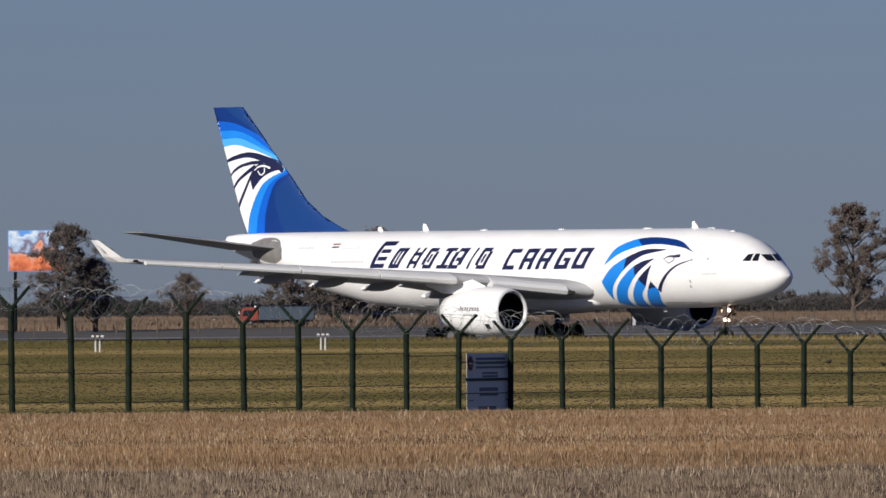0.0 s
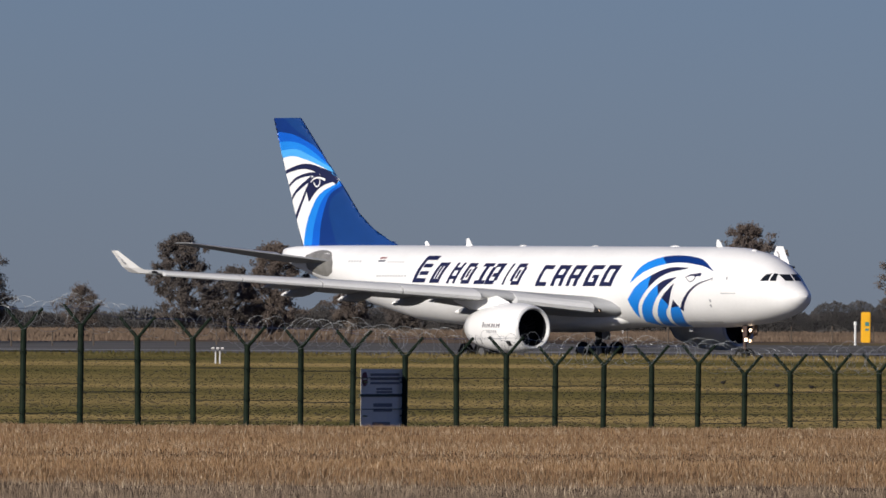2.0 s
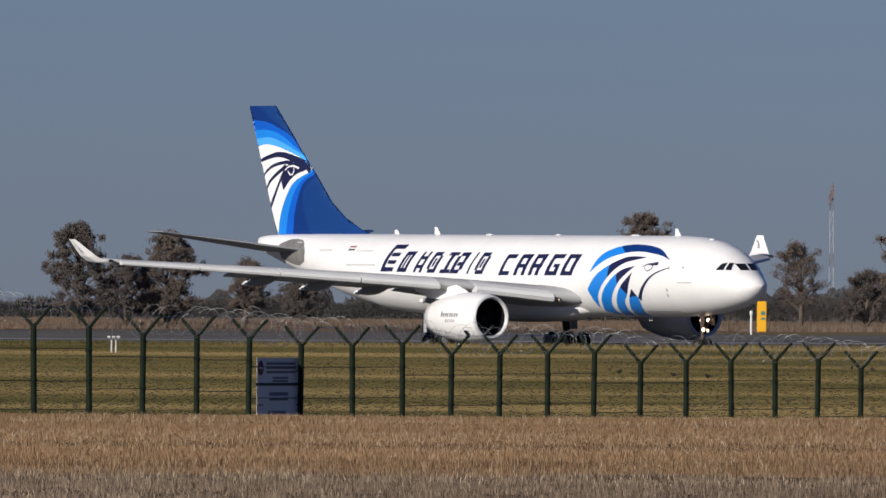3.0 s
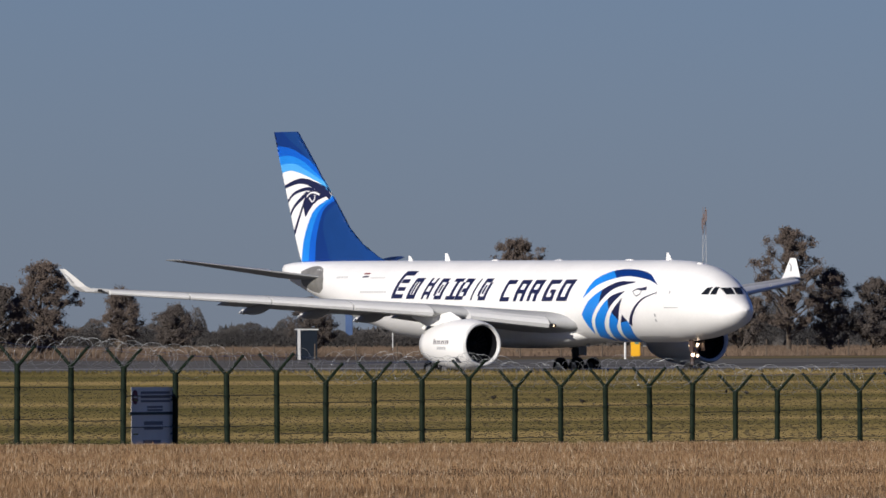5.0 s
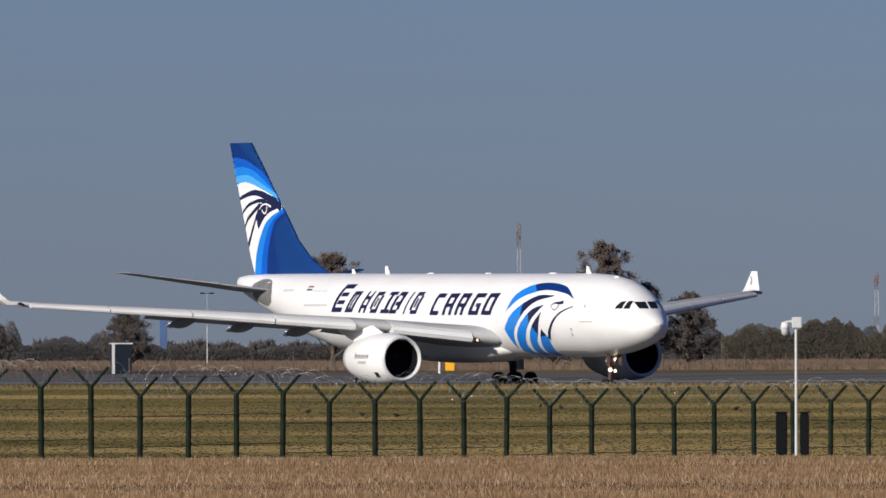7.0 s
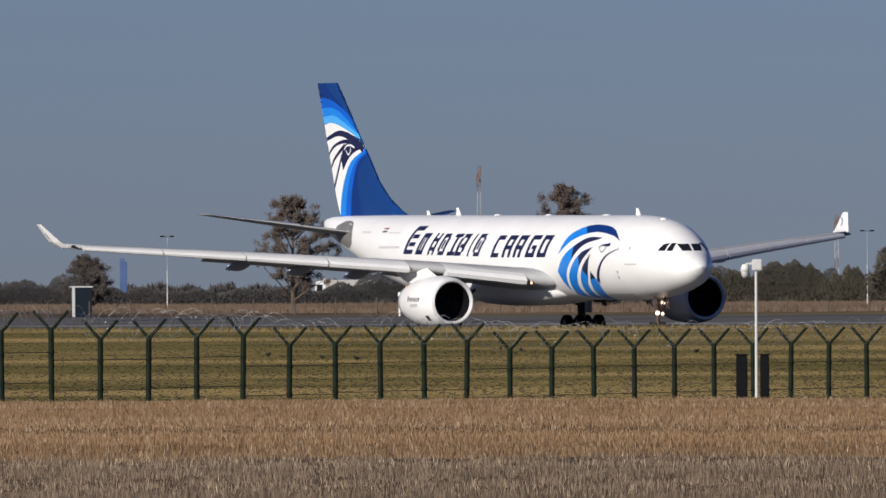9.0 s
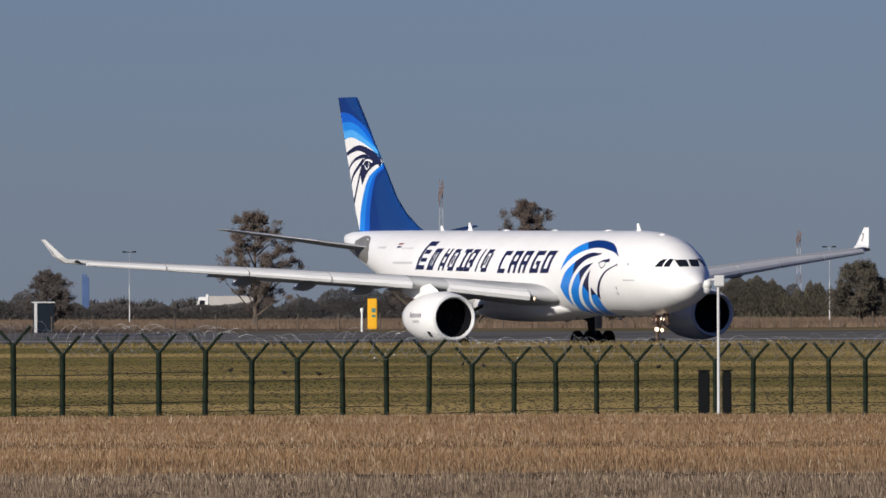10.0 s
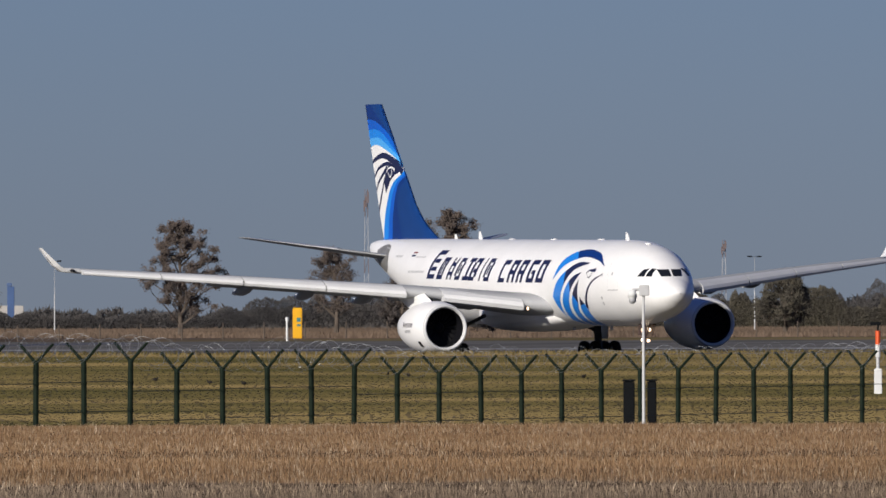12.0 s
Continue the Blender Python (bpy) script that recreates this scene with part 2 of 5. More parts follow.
def ground_z(x, y):
    near = float(np.interp(y, PROFILE_Y, PROFILE_Z))
    if y <= 890:
        return near
    xc = max(-140.0, min(140.0, x))
    far = float(np.interp(y, (1150, 1200, 1500, 4600), (1.78, 1.85, 2.45, 2.6)))
    tax = taxi_z(xc, y)
    if y < 912:
        k = (y - 890) / 22
        return (1 - k) * (1.08 if y < 893 else near) + k * (tax - 0.05)
    k = min(1.0, max(0.0, (y - pavement_end(x)) / 70))
    return (1 - k) * (tax - 0.05) + k * far


def at(az, dist):
    """A place on the ground in a direction, in degrees to the right of straight ahead."""
    x, y = dist * math.sin(radians(az)), dist * math.cos(radians(az))
    return Vector((x, y, ground_z(x, y)))


def rise(el, dist):
    """The height that stands at an angle above the eye's level at a distance."""
    return EYE_Z + dist * math.tan(radians(el))


def build_ground():
    ys = [-60, 0, 60] + list(range(100, 226, 5)) + list(range(226, 345, 4)) + list(range(350, 890, 10)) + list(range(890, 916, 2)) + list(range(916, 1200, 8)) + [1250, 1350, 1500, 1800, 2400, 3200, 4600]
    xs = [-900, -500, -300] + list(range(-200, -60, 20)) + list(range(-60, 100, 5)) + list(range(100, 220, 20)) + [300, 500, 900]
    verts = [(x * (1 if y < 1200 else y / 1200), y, ground_z(x, y) + (0.04 * noise.noise((x * 0.07, y * 0.05, 3)) if y < 90 or y > 1190 else 0.0)) for y in ys for x in xs]
    w = len(xs)
    faces = [(i * w + j, i * w + j + 1, (i + 1) * w + j + 1, (i + 1) * w + j) for i in range(len(ys) - 1) for j in range(w - 1)]
    tagged(raw("ground", verts, faces, GROUND, smooth=True), "stubble field, rough autumn grass and dry reeds", "ground", kind="structure")
    # pavement
    xs = list(range(-200, 221, 10))
    w = len(xs)
    clampx = lambda x: max(-140, min(140, x))
    verts = []
    for i in range(29):
        for x in xs:
            y = 914 + (pavement_end(x) - 914) * i / 28
            verts.append((x, y, taxi_z(clampx(x), y)))
    faces = [(i * w + j, i * w + j + 1, (i + 1) * w + j + 1, (i + 1) * w + j) for i in range(28) for j in range(w - 1)]
    tagged(raw("taxiway", verts, faces, ASPHALT), "worn dark grey asphalt taxiway", "taxiway", kind="structure")
    verts = []
    xs = list(range(-80, 61, 5))
    for x in xs:
        y = 1053 - 1.02 * x
        for dy in (0, 9):
            verts.append((x, y + dy, taxi_z(x, y + dy) + 0.02))
    faces = [(2 * j, 2 * j + 2, 2 * j + 3, 2 * j + 1) for j in range(len(xs) - 1)]
    tagged(raw("taxiway_shoulder", verts, faces, CONCRETE), "pale worn concrete strip along the taxiway", "pavement", kind="structure")


build_ground()


def blades(name, rng, count, xf, y0, y1, h0, h1, w, mat, label, category, lean=0.35, face=3.1, bands=0.0):
    """Many upright stalks, scattered over a stretch of the ground, as one mesh of crossed slivers."""
    y = np.sqrt(rng.uniform(y0 * y0, y1 * y1, count))
    x = rng.uniform(-1, 1, count) * xf * y + 0.0
    # the seams between stands of stubble wander
    y = y + 1.2 * np.sin(x * 0.45) + 0.8 * np.sin(x * 1.7 + 1) if y1 < 230 else y
    z = np.interp(y, PROFILE_Y, PROFILE_Z)
    if y1 > 900:
        z = np.array([ground_z(a, b) for a, b in zip(x, y)])
    hh = rng.uniform(h0, h1, count)
    if bands:  # drilled rows and tractor lanes: height comes and goes across the field
        ky = np.arange(y0, y1 + 4, 3.5)
        kh = np.clip(rng.normal(1.0, bands, len(ky)), 0.6, 1.6)
        hh *= np.interp(y + 0.6 * np.sin(x * 0.35) + 0.05 * x, ky, kh)
        hh *= np.clip(1 + 1.2 * bands * np.sin(x * 7.3 + 2 * np.sin(y * 0.9)) * np.sin(x * 2.9 + y * 1.7), 0.3, None)
    ang = rng.uniform(-face / 2, face / 2, count)
    ww = w * rng.uniform(0.6, 1.4, count)
    dx, dy = np.cos(ang) * ww / 2, np.sin(ang) * ww / 2 
    tx, ty = rng.normal(0, lean, count) * hh, rng.normal(0, lean, count) * hh
    v = np.empty((count, 3, 3))
    v[:, 0] = np.stack([x - dx, y - dy, z - 0.05], 1)
    v[:, 1] = np.stack([x + dx, y + dy, z - 0.05], 1)
    v[:, 2] = np.stack([x + tx, y + ty, z + hh], 1)
    me = bpy.data.meshes.new(name)
    me.vertices.add(count * 3)
    me.vertices.foreach_set("co", v.ravel())
    me.loops.add(count * 3)
    me.loops.foreach_set("vertex_index", np.arange(count * 3))
    me.polygons.add(count)
    me.polygons.foreach_set("loop_start", np.arange(count) * 3)
    me.update(calc_edges=True)
    me.materials.append(mat)
    return tagged(new(name, me), label, category, kind="stuff")


def build_fields():
    rng = np.random.default_rng(4)
    blades("stubble", rng, 620000, 0.062, 142, 228, 0.022, 0.062, 0.013, STRAW, "dry golden brown stubble and straw", "stubble", 0.22, face=2.2, bands=0.36)
    blades("weathered_stubble", rng, 360000, 0.066, 98, 148, 0.02, 0.075, 0.0085, STRAW_GREY, "grey weathered stubble, shade of the gaps in its colour", "stubble", 0.2, face=2.7, bands=0.7)
    blades("straw_glint", rng, 42000, 0.064, 104, 227, 0.03, 0.085, 0.010, STRAW_PALE, "pale straw stalks with sun glints put into their colour", "straw", 0.4, face=2.6, bands=0.25)
    blades("grass", rng, 170000, 0.064, 420, 893, 0.012, 0.05, 0.34, GRASS_BLADE, "rough yellow-brown autumn grass", "grass", 0.14, face=0.4)
    blades("verge_weeds", rng, 9000, 0.075, 868, 894, 0.06, 0.30, 0.12, GRASS_BLADE, "tufts of weeds along the pavement edge", "weeds", 0.5, face=1.2)
    blades("reeds", rng, 90000, 0.075, 1190, 1420, 0.2, 0.6, 0.2, REED, "dry brown reeds beyond the taxiway", "reeds", 0.3, face=0.8)


build_fields()


# ---- aircraft ----
# stations of the fuselage: x behind the nose, top, bottom, half width
HULL_X = (0.0, 0.1, 0.3, 0.8, 1.3, 1.7, 2.3, 3.2, 4.5, 6.5, 8.5, 37.0, 42.0, 47.0, 51.0, 54.5, 57.0, 58.2, 58.5)
HULL_TOP = (4.62, 4.82, 5.05, 5.40, 5.68, 6.06, 6.58, 7.13, 7.62, 7.96, 8.06, 8.17, 8.20, 8.22, 8.22, 8.20, 8.14, 8.02, 7.65)
HULL_BOTTOM = (4.62, 4.40, 4.12, 3.72, 3.46, 3.32, 3.15, 2.95, 2.74, 2.56, 2.48, 2.52, 2.88, 3.85, 4.95, 5.95, 6.70, 7.15, 7.5)
HULL_HALF = (0.0, 0.34, 0.62, 1.05, 1.38, 1.60, 1.85, 2.15, 2.45, 2.72, 2.82, 2.82, 2.72, 2.28, 1.72, 1.12, 0.66, 0.34, 0.04)


def hull(x, turn, off=0.0):
    """A place on the skin: x (negative aft), angle from the top (positive to starboard)."""
    top, bot, half = (float(np.interp(-x, HULL_X, c)) for c in (HULL_TOP, HULL_BOTTOM, HULL_HALF))
    zc, rz = (top + bot) / 2, (top - bot) / 2
    return Vector((x, -(half + off) * math.sin(turn), zc + (rz + off) * math.cos(turn)))


def hull_side(x, z, off=0.012):
    top, bot = (float(np.interp(-x, HULL_X, c)) for c in (HULL_TOP, HULL_BOTTOM))
    k = max(-0.995, min(0.995, (z - (top + bot) / 2) / ((top - bot) / 2)))
    return hull(x, math.acos(k), off)


def nose_at(y, z, off=0.015):
    """The place on the nose's skin at a distance y from the middle and a height z."""
    lo, hi = 0.3, 5.0
    for _ in range(30):
        x = (lo + hi) / 2
        top, bot, half = (float(np.interp(x, HULL_X, c)) for c in (HULL_TOP, HULL_BOTTOM, HULL_HALF))
        k = (y / half) ** 2 + ((z - (top + bot) / 2) / ((top - bot) / 2)) ** 2
        lo, hi = (x, hi) if k > 1 else (lo, x)
    return Vector((-x + off, y, z + off))


def fin_half(x, z):
    """Half thickness of the fin."""
    le, te = fin_edges(z)
    k = (le - x) / max(0.1, le - te)
    k = max(0.0, min(1.0, k))
    return 0.30 * (1 - 0.55 * (z - 8) / 9.4) * (2.6 * math.sqrt(k + 1e-4) * (1 - k)) * 0.5 + 0.02


def fin_edges(z):
    le = float(np.interp(z, (7.9, 8.5, 9.4, 10.5, 12.1, 17.38), (-44.2, -46.1, -48.1, -49.7, -51.2, -56.45)))
    te = float(np.interp(z, (7.9, 17.38), (-56.15, -59.55)))
    return le, te


def fin_side(x, z, off=0.012):
    off *= 2.2
    le, te = fin_edges(z)
    x = max(te + 0.02, min(le - 0.02, x))
    return Vector((x, -fin_half(x, z) - off, z))


def bezier(pts, n):
    """Points along a smooth curve through two to five given ones."""
    pts = [Vector(p) for p in pts]
    if len(pts) == 2:
        return [pts[0].lerp(pts[1], i / (n - 1)) for i in range(n)]
    ext = [2 * pts[0] - pts[1]] + pts + [2 * pts[-1] - pts[-2]]
    out = []
    for i in range(n):
        u = i / (n - 1) * (len(pts) - 1)
        k = min(int(u), len(pts) - 2)
        t = u - k
        a, b, c, d = ext[k:k + 4]
        out.append(0.5 * (2 * b + (c - a) * t + (2 * a - 5 * b + 4 * c - d) * t * t + (3 * b - a - 3 * c + d) * t ** 3))
    return out


def decal(name, one, two, skin, mat, parent, label="", n=20, across=4, off=0.012, t0=0.0, t1=1.0):
    """A painted band between two curves of (x, z), laid on a skin."""
    a, b = bezier(one, n), bezier(two, n)
    i0, i1 = round(t0 * (n - 1)), round(t1 * (n - 1))
    a, b = a[i0:i1 + 1], b[i0:i1 + 1]
    verts, faces = [], []
    for p, q in zip(a, b):
        for j in range(across + 1):
            s = p.lerp(q, j / across)
            verts.append(skin(s.x, s.y, off))
    w = across + 1
    faces = [(i * w + j, i * w + j + 1, (i + 1) * w + j + 1, (i + 1) * w + j) for i in range(len(a) - 1) for j in range(across)]
    return raw(name, verts, faces, mat, parent, label, smooth=True)


def stroke(name, line, w0, w1, skin, mat, parent, label="", n=16, off=0.014):
    pts = bezier(line, n)
    one, two = [], []
    for i, p in enumerate(pts):
        d = (pts[min(i + 1, n - 1)] - pts[max(i - 1, 0)]).normalized()
        w = (w0 + (w1 - w0) * i / (n - 1)) / 2
        nrm = Vector((-d.y, d.x))
        one.append(p + nrm * w)
        two.append(p - nrm * w)
    verts, faces = [], []
    for p, q in zip(one, two):
        for j in range(3):
            s = p.lerp(q, j / 2)
            verts.append(skin(s.x, s.y, off))
    faces = [(i * 3 + j, i * 3 + j + 1, i * 3 + j + 4, i * 3 + j + 3) for i in range(n - 1) for j in range(2)]
    return raw(name, verts, faces, mat, parent, label, smooth=True)


def foil_wing(name, stations, mat, parent, label="", n=9):
    """A lifting surface from stations of (leading edge, chord, thickness); the outline lies along x."""
    loops = []
    for le, chord, thick in stations:
        le = Vector(le)
        lp = []
        for i in range(n + 1):
            k = (i / n) ** 1.5
            lp.append(le + Vector((-chord * k, 0, thick * (2.4 * math.sqrt(k) * (1 - k) * 0.55 + 0.02))))
        for i in range(n - 1, 0, -1):
            k = (i / n) ** 1.5
            lp.append(le + Vector((-chord * k, 0, -thick * (2.4 * math.sqrt(k) * (1 - k) * 0.42 + 0.01))))
        loops.append(lp)
    v, f = rings(loops)
    return raw(name, v, f, mat, parent, label, smooth=True)


def glyph_strokes(kind):
    """Strokes of block letters and plain marks in a unit cell: x0, z0, x1, z1 boxes."""
    t = 0.30
    table = {
        "C": [(0, 0, t, 1), (0, 0, 1, .2), (0, .8, 1, 1)],
        "A": [(0, 0, t, 1), (1 - t, 0, 1, 1), (0, .8, 1, 1), (0, .36, 1, .54)],
        "R": [(0, 0, t, 1), (0, .8, 1, 1), (1 - t, .45, 1, 1), (0, .36, 1, .54), (.62, 0, .92, .38)],
        "G": [(0, 0, t, 1), (0, 0, 1, .2), (0, .8, 1, 1), (1 - t, 0, 1, .52), (.5, .38, 1, .54)],
        "O": [(0, 0, t, 1), (1 - t, 0, 1, 1), (0, 0, 1, .2), (0, .8, 1, 1)],
        "mark_a": [(0, 0, .26, 1), (.2, .84, 1, 1), (.2, 0, 1, .16), (.34, .28, 1, .42), (.34, .56, 1, .70)],
        "mark_b": [(0, 0, .28, 1), (.72, 0, 1, 1), (0, .62, 1, .78), (0, .2, 1, .36)],
        "mark_c": [(.34, 0, .66, 1), (0, .84, 1, 1), (0, 0, 1, .18)],
        "mark_d": [(0, .18, .28, 1), (.72, 0, 1, .82), (0, .82, .8, 1), (.2, 0, 1, .18), (.4, .3, .6, .7)],
        "mark_e": [(.2, 0, .8, 1)],
        "mark_f": [(0, 0, .28, 1), (.72, 0, 1, 1), (0, 0, 1, .2), (0, .82, 1, 1), (.4, .2, .58, .82)],
        "mark_g": [(0, 0, .30, .82), (.7, .18, 1, 1), (.2, .82, 1, 1), (0, 0, .8, .18), (.4, .36, 1, .54)],
    }
    return table[kind]


def painted_letter(name, kind, x0, x1, z0, z1, slant, parent, label=""):
    verts, faces = [], []
    k = 0
    for a, b, c, d in glyph_strokes(kind):
        k += 1
        nz = max(2, int((d - b) * 6) + 1)
        base = len(verts)
        for i in range(nz + 1):
            zz = b + (d - b) * i / nz
            z = z0 + (z1 - z0) * zz
            for u in (a, (a + c) / 2, c):
                verts.append(hull_side(x0 + (x1 - x0 - slant) * u + slant * zz, z, 0.012 + 0.002 * k))
        faces += [(base + i * 3 + j, base + i * 3 + j + 1, base + i * 3 + j + 4, base + i * 3 + j + 3) for i in range(nz) for j in range(2)]
    return raw(name, verts, faces, NAVY, parent, label)


def build_fuselage(plane):
    xs = [0, .02, .06, .12, .2, .3, .45, .62, .8, 1.05, 1.3, 1.5, 1.7, 2.0, 2.3, 2.7, 3.2, 3.8, 4.5, 5.4, 6.5, 7.5, 8.5] + list(np.arange(10, 37, 3)) + [37, 39.5, 42, 44.5, 47, 49, 51, 53, 54.5, 56, 57, 57.7, 58.2, 58.5]
    loops = [[hull(-x, 2 * math.pi * j / 48) for j in range(48)] for x in xs]
    v, f = rings(loops)
    body = raw("fuselage", v, f, WHITE, plane, smooth=True)
    # belly fairing under the wing
    loops = []
    for i in range(19):
        u = i / 18
        x = -16.2 - 18.5 * u
        s = max(0.03, math.sin(math.pi * min(1, max(0, u))) ** 0.45)
        loop = []
        for k in range(28):
            a = 2 * math.pi * k / 28
            ca, sa = math.cos(a), math.sin(a)
            loop.append(Vector((x, -2.95 * s * math.copysign(abs(sa) ** 0.6, sa), 3.35 + 1.28 * s * math.copysign(abs(ca) ** 0.6, ca))))
        loops.append(loop)
    v, f = rings(loops)
    raw("belly_fairing", v, f, WHITE, plane, smooth=True)
    # cockpit panes on both sides
    for side in (1, -1):
        panes = (((-2.80, 5.72), (-2.62, 6.16), (-2.32, 6.22), (-2.26, 5.71)), ((-2.18, 5.71), (-2.23, 6.22), (-2.06, 6.20), (-1.84, 5.70)))
        for c in panes:
            verts = []
            for i in range(5):
                for j in range(5):
                    u, w = i / 4, j / 4
                    p = Vector(c[0]).lerp(Vector(c[3]), u).lerp(Vector(c[1]).lerp(Vector(c[2]), u), w)
                    q = hull_side(p.x, p.y, 0.015)
                    verts.append((q.x, q.y * side, q.z))
            raw("cockpit_window", verts, [(i * 5 + j, i * 5 + j + 1, i * 5 + j + 6, i * 5 + j + 5) for i in range(4) for j in range(4)], PANE, body)
        verts = []
        for i in range(7):
            for j in range(5):
                u, w = i / 6, j / 4
                q = nose_at(0.07 + (0.64 + 0.12 * w) * u, 5.70 + 0.45 * w)
                verts.append((q.x, -q.y * side, q.z))
        raw("windscreen", verts, [(i * 5 + j, i * 5 + j + 1, i * 5 + j + 6, i * 5 + j + 5) for i in range(6) for j in range(4)], PANE, body)
    # swept bands behind the cockpit
    bands = (
        (((-15.8, 5.6), (-14.7, 6.91), (-12.3, 7.46), (-8.9, 7.22), (-7.1, 6.44)), ((-15.8, 5.55), (-14.0, 6.52), (-11.4, 6.98), (-8.5, 6.76), (-7.1, 6.40)), 0.42),
        (((-16.2, 4.42), (-14.7, 5.60), (-12.1, 6.58), (-9.8, 6.63)), ((-15.9, 3.1), (-14.8, 4.42), (-12.4, 6.06), (-9.8, 6.58)), 0.5),
        (((-15.7, 2.9), (-14.5, 4.29), (-12.5, 5.60), (-10.8, 6.01)), ((-14.6, 2.58), (-14.1, 3.5), (-12.5, 4.94), (-10.8, 5.96)), 0.62),
        (((-14.3, 2.6), (-13.3, 3.76), (-12.3, 4.68), (-11.0, 5.55)), ((-13.2, 2.54), (-12.6, 3.5), (-11.8, 4.16), (-11.0, 5.5)), 0.62),
        (((-12.9, 2.54), (-12.1, 3.5), (-11.2, 4.44)), ((-11.6, 2.54), (-10.8, 3.66), (-11.2, 4.38)), 0.7),
    )
    for one, two, split in bands:
        decal("livery_band", one, two, hull_side, BLUE, body, "bright blue painted band", t1=split, n=30, across=6)
        decal("livery_band", one, two, hull_side, NAVY if split > .45 else BLUE_DEEP, body, "navy painted band", t0=split, n=30, across=6)
    stroke("livery_line", ((-7.0, 5.88), (-8.3, 5.53), (-9.2, 5.07), (-10.0, 4.42), (-10.7, 3.70)), 0.05, 0.30, hull_side, NAVY, body)
    stroke("livery_line", ((-9.85, 5.95), (-9.3, 6.12), (-8.8, 6.12), (-8.2, 6.16)), 0.04, 0.24, hull_side, NAVY, body)
    stroke("livery_line", ((-9.75, 5.95), (-9.3, 5.66), (-8.85, 5.82), (-8.75, 6.05)), 0.04, 0.10, hull_side, NAVY, body)
    # lettering: plain slanted marks, then a word in letters
    marks = ((-40.2, -37.9, 7.46, "mark_a"), (-38.25, -36.3, 6.98, "mark_f"), (-36.3, -34.5, 6.97, "mark_b"), (-34.9, -32.9, 6.94, "mark_d"),
             (-33.2, -31.2, 6.93, "mark_c"), (-32.0, -29.9, 6.92, "mark_g"), (-30.1, -28.9, 6.91, "mark_e"), (-29.3, -27.3, 6.91, "mark_d"))
    for x0, x1, z1, kind in marks:
        painted_letter("livery_mark", kind, x0, x1, 5.58 - 0.03 * (x0 + 40) / 2, z1, 0.85, body, "plain navy painted mark")
    for ch, x0, x1 in (("C", -26.3, -24.4), ("A", -24.6, -22.6), ("R", -22.9, -20.9), ("G", -21.0, -18.9), ("O", -19.2, -17.1)):
        painted_letter("letter", ch, x0, x1, 5.34, 6.80, 0.75, body, "navy painted block letter")
    # small flag, registration and web line as bars
    for z0, z1, mat in ((7.26, 7.36, FLAG_RED), (7.05, 7.16, NAVY)):
        decal("flag", ((-44.9, z0), (-44.1, z0)), ((-44.8, z1), (-44.0, z1)), hull_side, mat, body, n=4, across=2)
    for x0, x1, z0, z1 in ([(-44.6 + 0.34 * k, -44.36 + 0.34 * k, 5.97, 6.12) for k in range(11)] + [(-43.7 + 0.30 * k, -43.5 + 0.30 * k, 6.98, 7.06) for k in range(7)]
                           + [(-48.6 + 0.36 * k, -48.36 + 0.36 * k, 7.0, 7.14) for k in range(5)]):
        decal("small_print", ((x0, z0), (x1, z0)), ((x0, z1), (x1, z1)), hull_side, PRINT_GREY, body, n=3, across=1)
    # doors and small ports
    stroke("door_sill", ((-6.15, 4.86), (-4.75, 4.86)), 0.05, 0.05, hull_side, MARK_GREY, body, n=6)
    for x in (-6.15, -4.75):
        stroke("door_outline", ((x, 4.86), (x, 6.6)), 0.008, 0.008, hull_side, MARK_GREY, body, n=6)
    for x, z in ((-7.3, 4.35), (-7.4, 4.0), (-7.0, 5.85), (-5.6, 5.9)):
        stroke("port", ((x - 0.08, z), (x + 0.08, z)), 0.2, 0.2, hull_side, MARK_GREY, body, n=3)
    decal("cargo_door_sill", ((-11.0, 2.86), (-7.4, 2.86)), ((-11.0, 2.9), (-7.4, 2.9)), hull_side, MARK_GREY, body, n=8, across=1)
    # grey plate round the tailplane root
    decal("tailplane_plate", ((-54.6, 7.5), (-53.0, 7.86), (-51.4, 7.7), (-50.6, 7.0)), ((-54.4, 6.5), (-53.0, 6.15), (-51.6, 6.0), (-50.6, 6.3)), hull_side, APRON_GREY, body, "bare grey metal plate", n=16, across=6)
    # aerials and domes
    for x, hgt, ln in ((-9.35, 0.42, 0.35), (-37.05, 0.55, 0.4), (-41.8, 0.38, 0.35)):
        bm = bmesh.new()
        vs = [bm.verts.new(p) for p in ((x + ln, -.03, 8.0), (x - ln, -.03, 8.0), (x - ln * .9, -.02, 8.13 + hgt), (x - ln * .2, -.02, 8.13 + hgt), (x + ln, .03, 8.0), (x - ln, .03, 8.0), (x - ln * .9, .02, 8.13 + hgt), (x - ln * .2, .02, 8.13 + hgt))]
        for f in ((0, 1, 2, 3), (7, 6, 5, 4), (0, 3, 7, 4), (1, 5, 6, 2), (2, 6, 7, 3)):
            bm.faces.new([vs[i] for i in f])
        part("aerial", bm, WHITE, body)
    for x, ln in ((-14.2, 0.65), (-23.0, 0.4), (-31.0, 0.5), (-5.6, 0.3)):
        part("roof_dome", ball(bmesh.new(), (x, 0, float(np.interp(-x, HULL_X, HULL_TOP)) - 0.02), ln * 0.8, 0.24, 0.10), WHITE, body, smooth=True)
    for x in (-12.5, -19.5, -33.0):
        bm = bmesh.new()
        box(bm, x - .2, -.03, 2.2, x + .2, .03, 2.6)
        part("belly_aerial", bm, MARK_GREY, body)


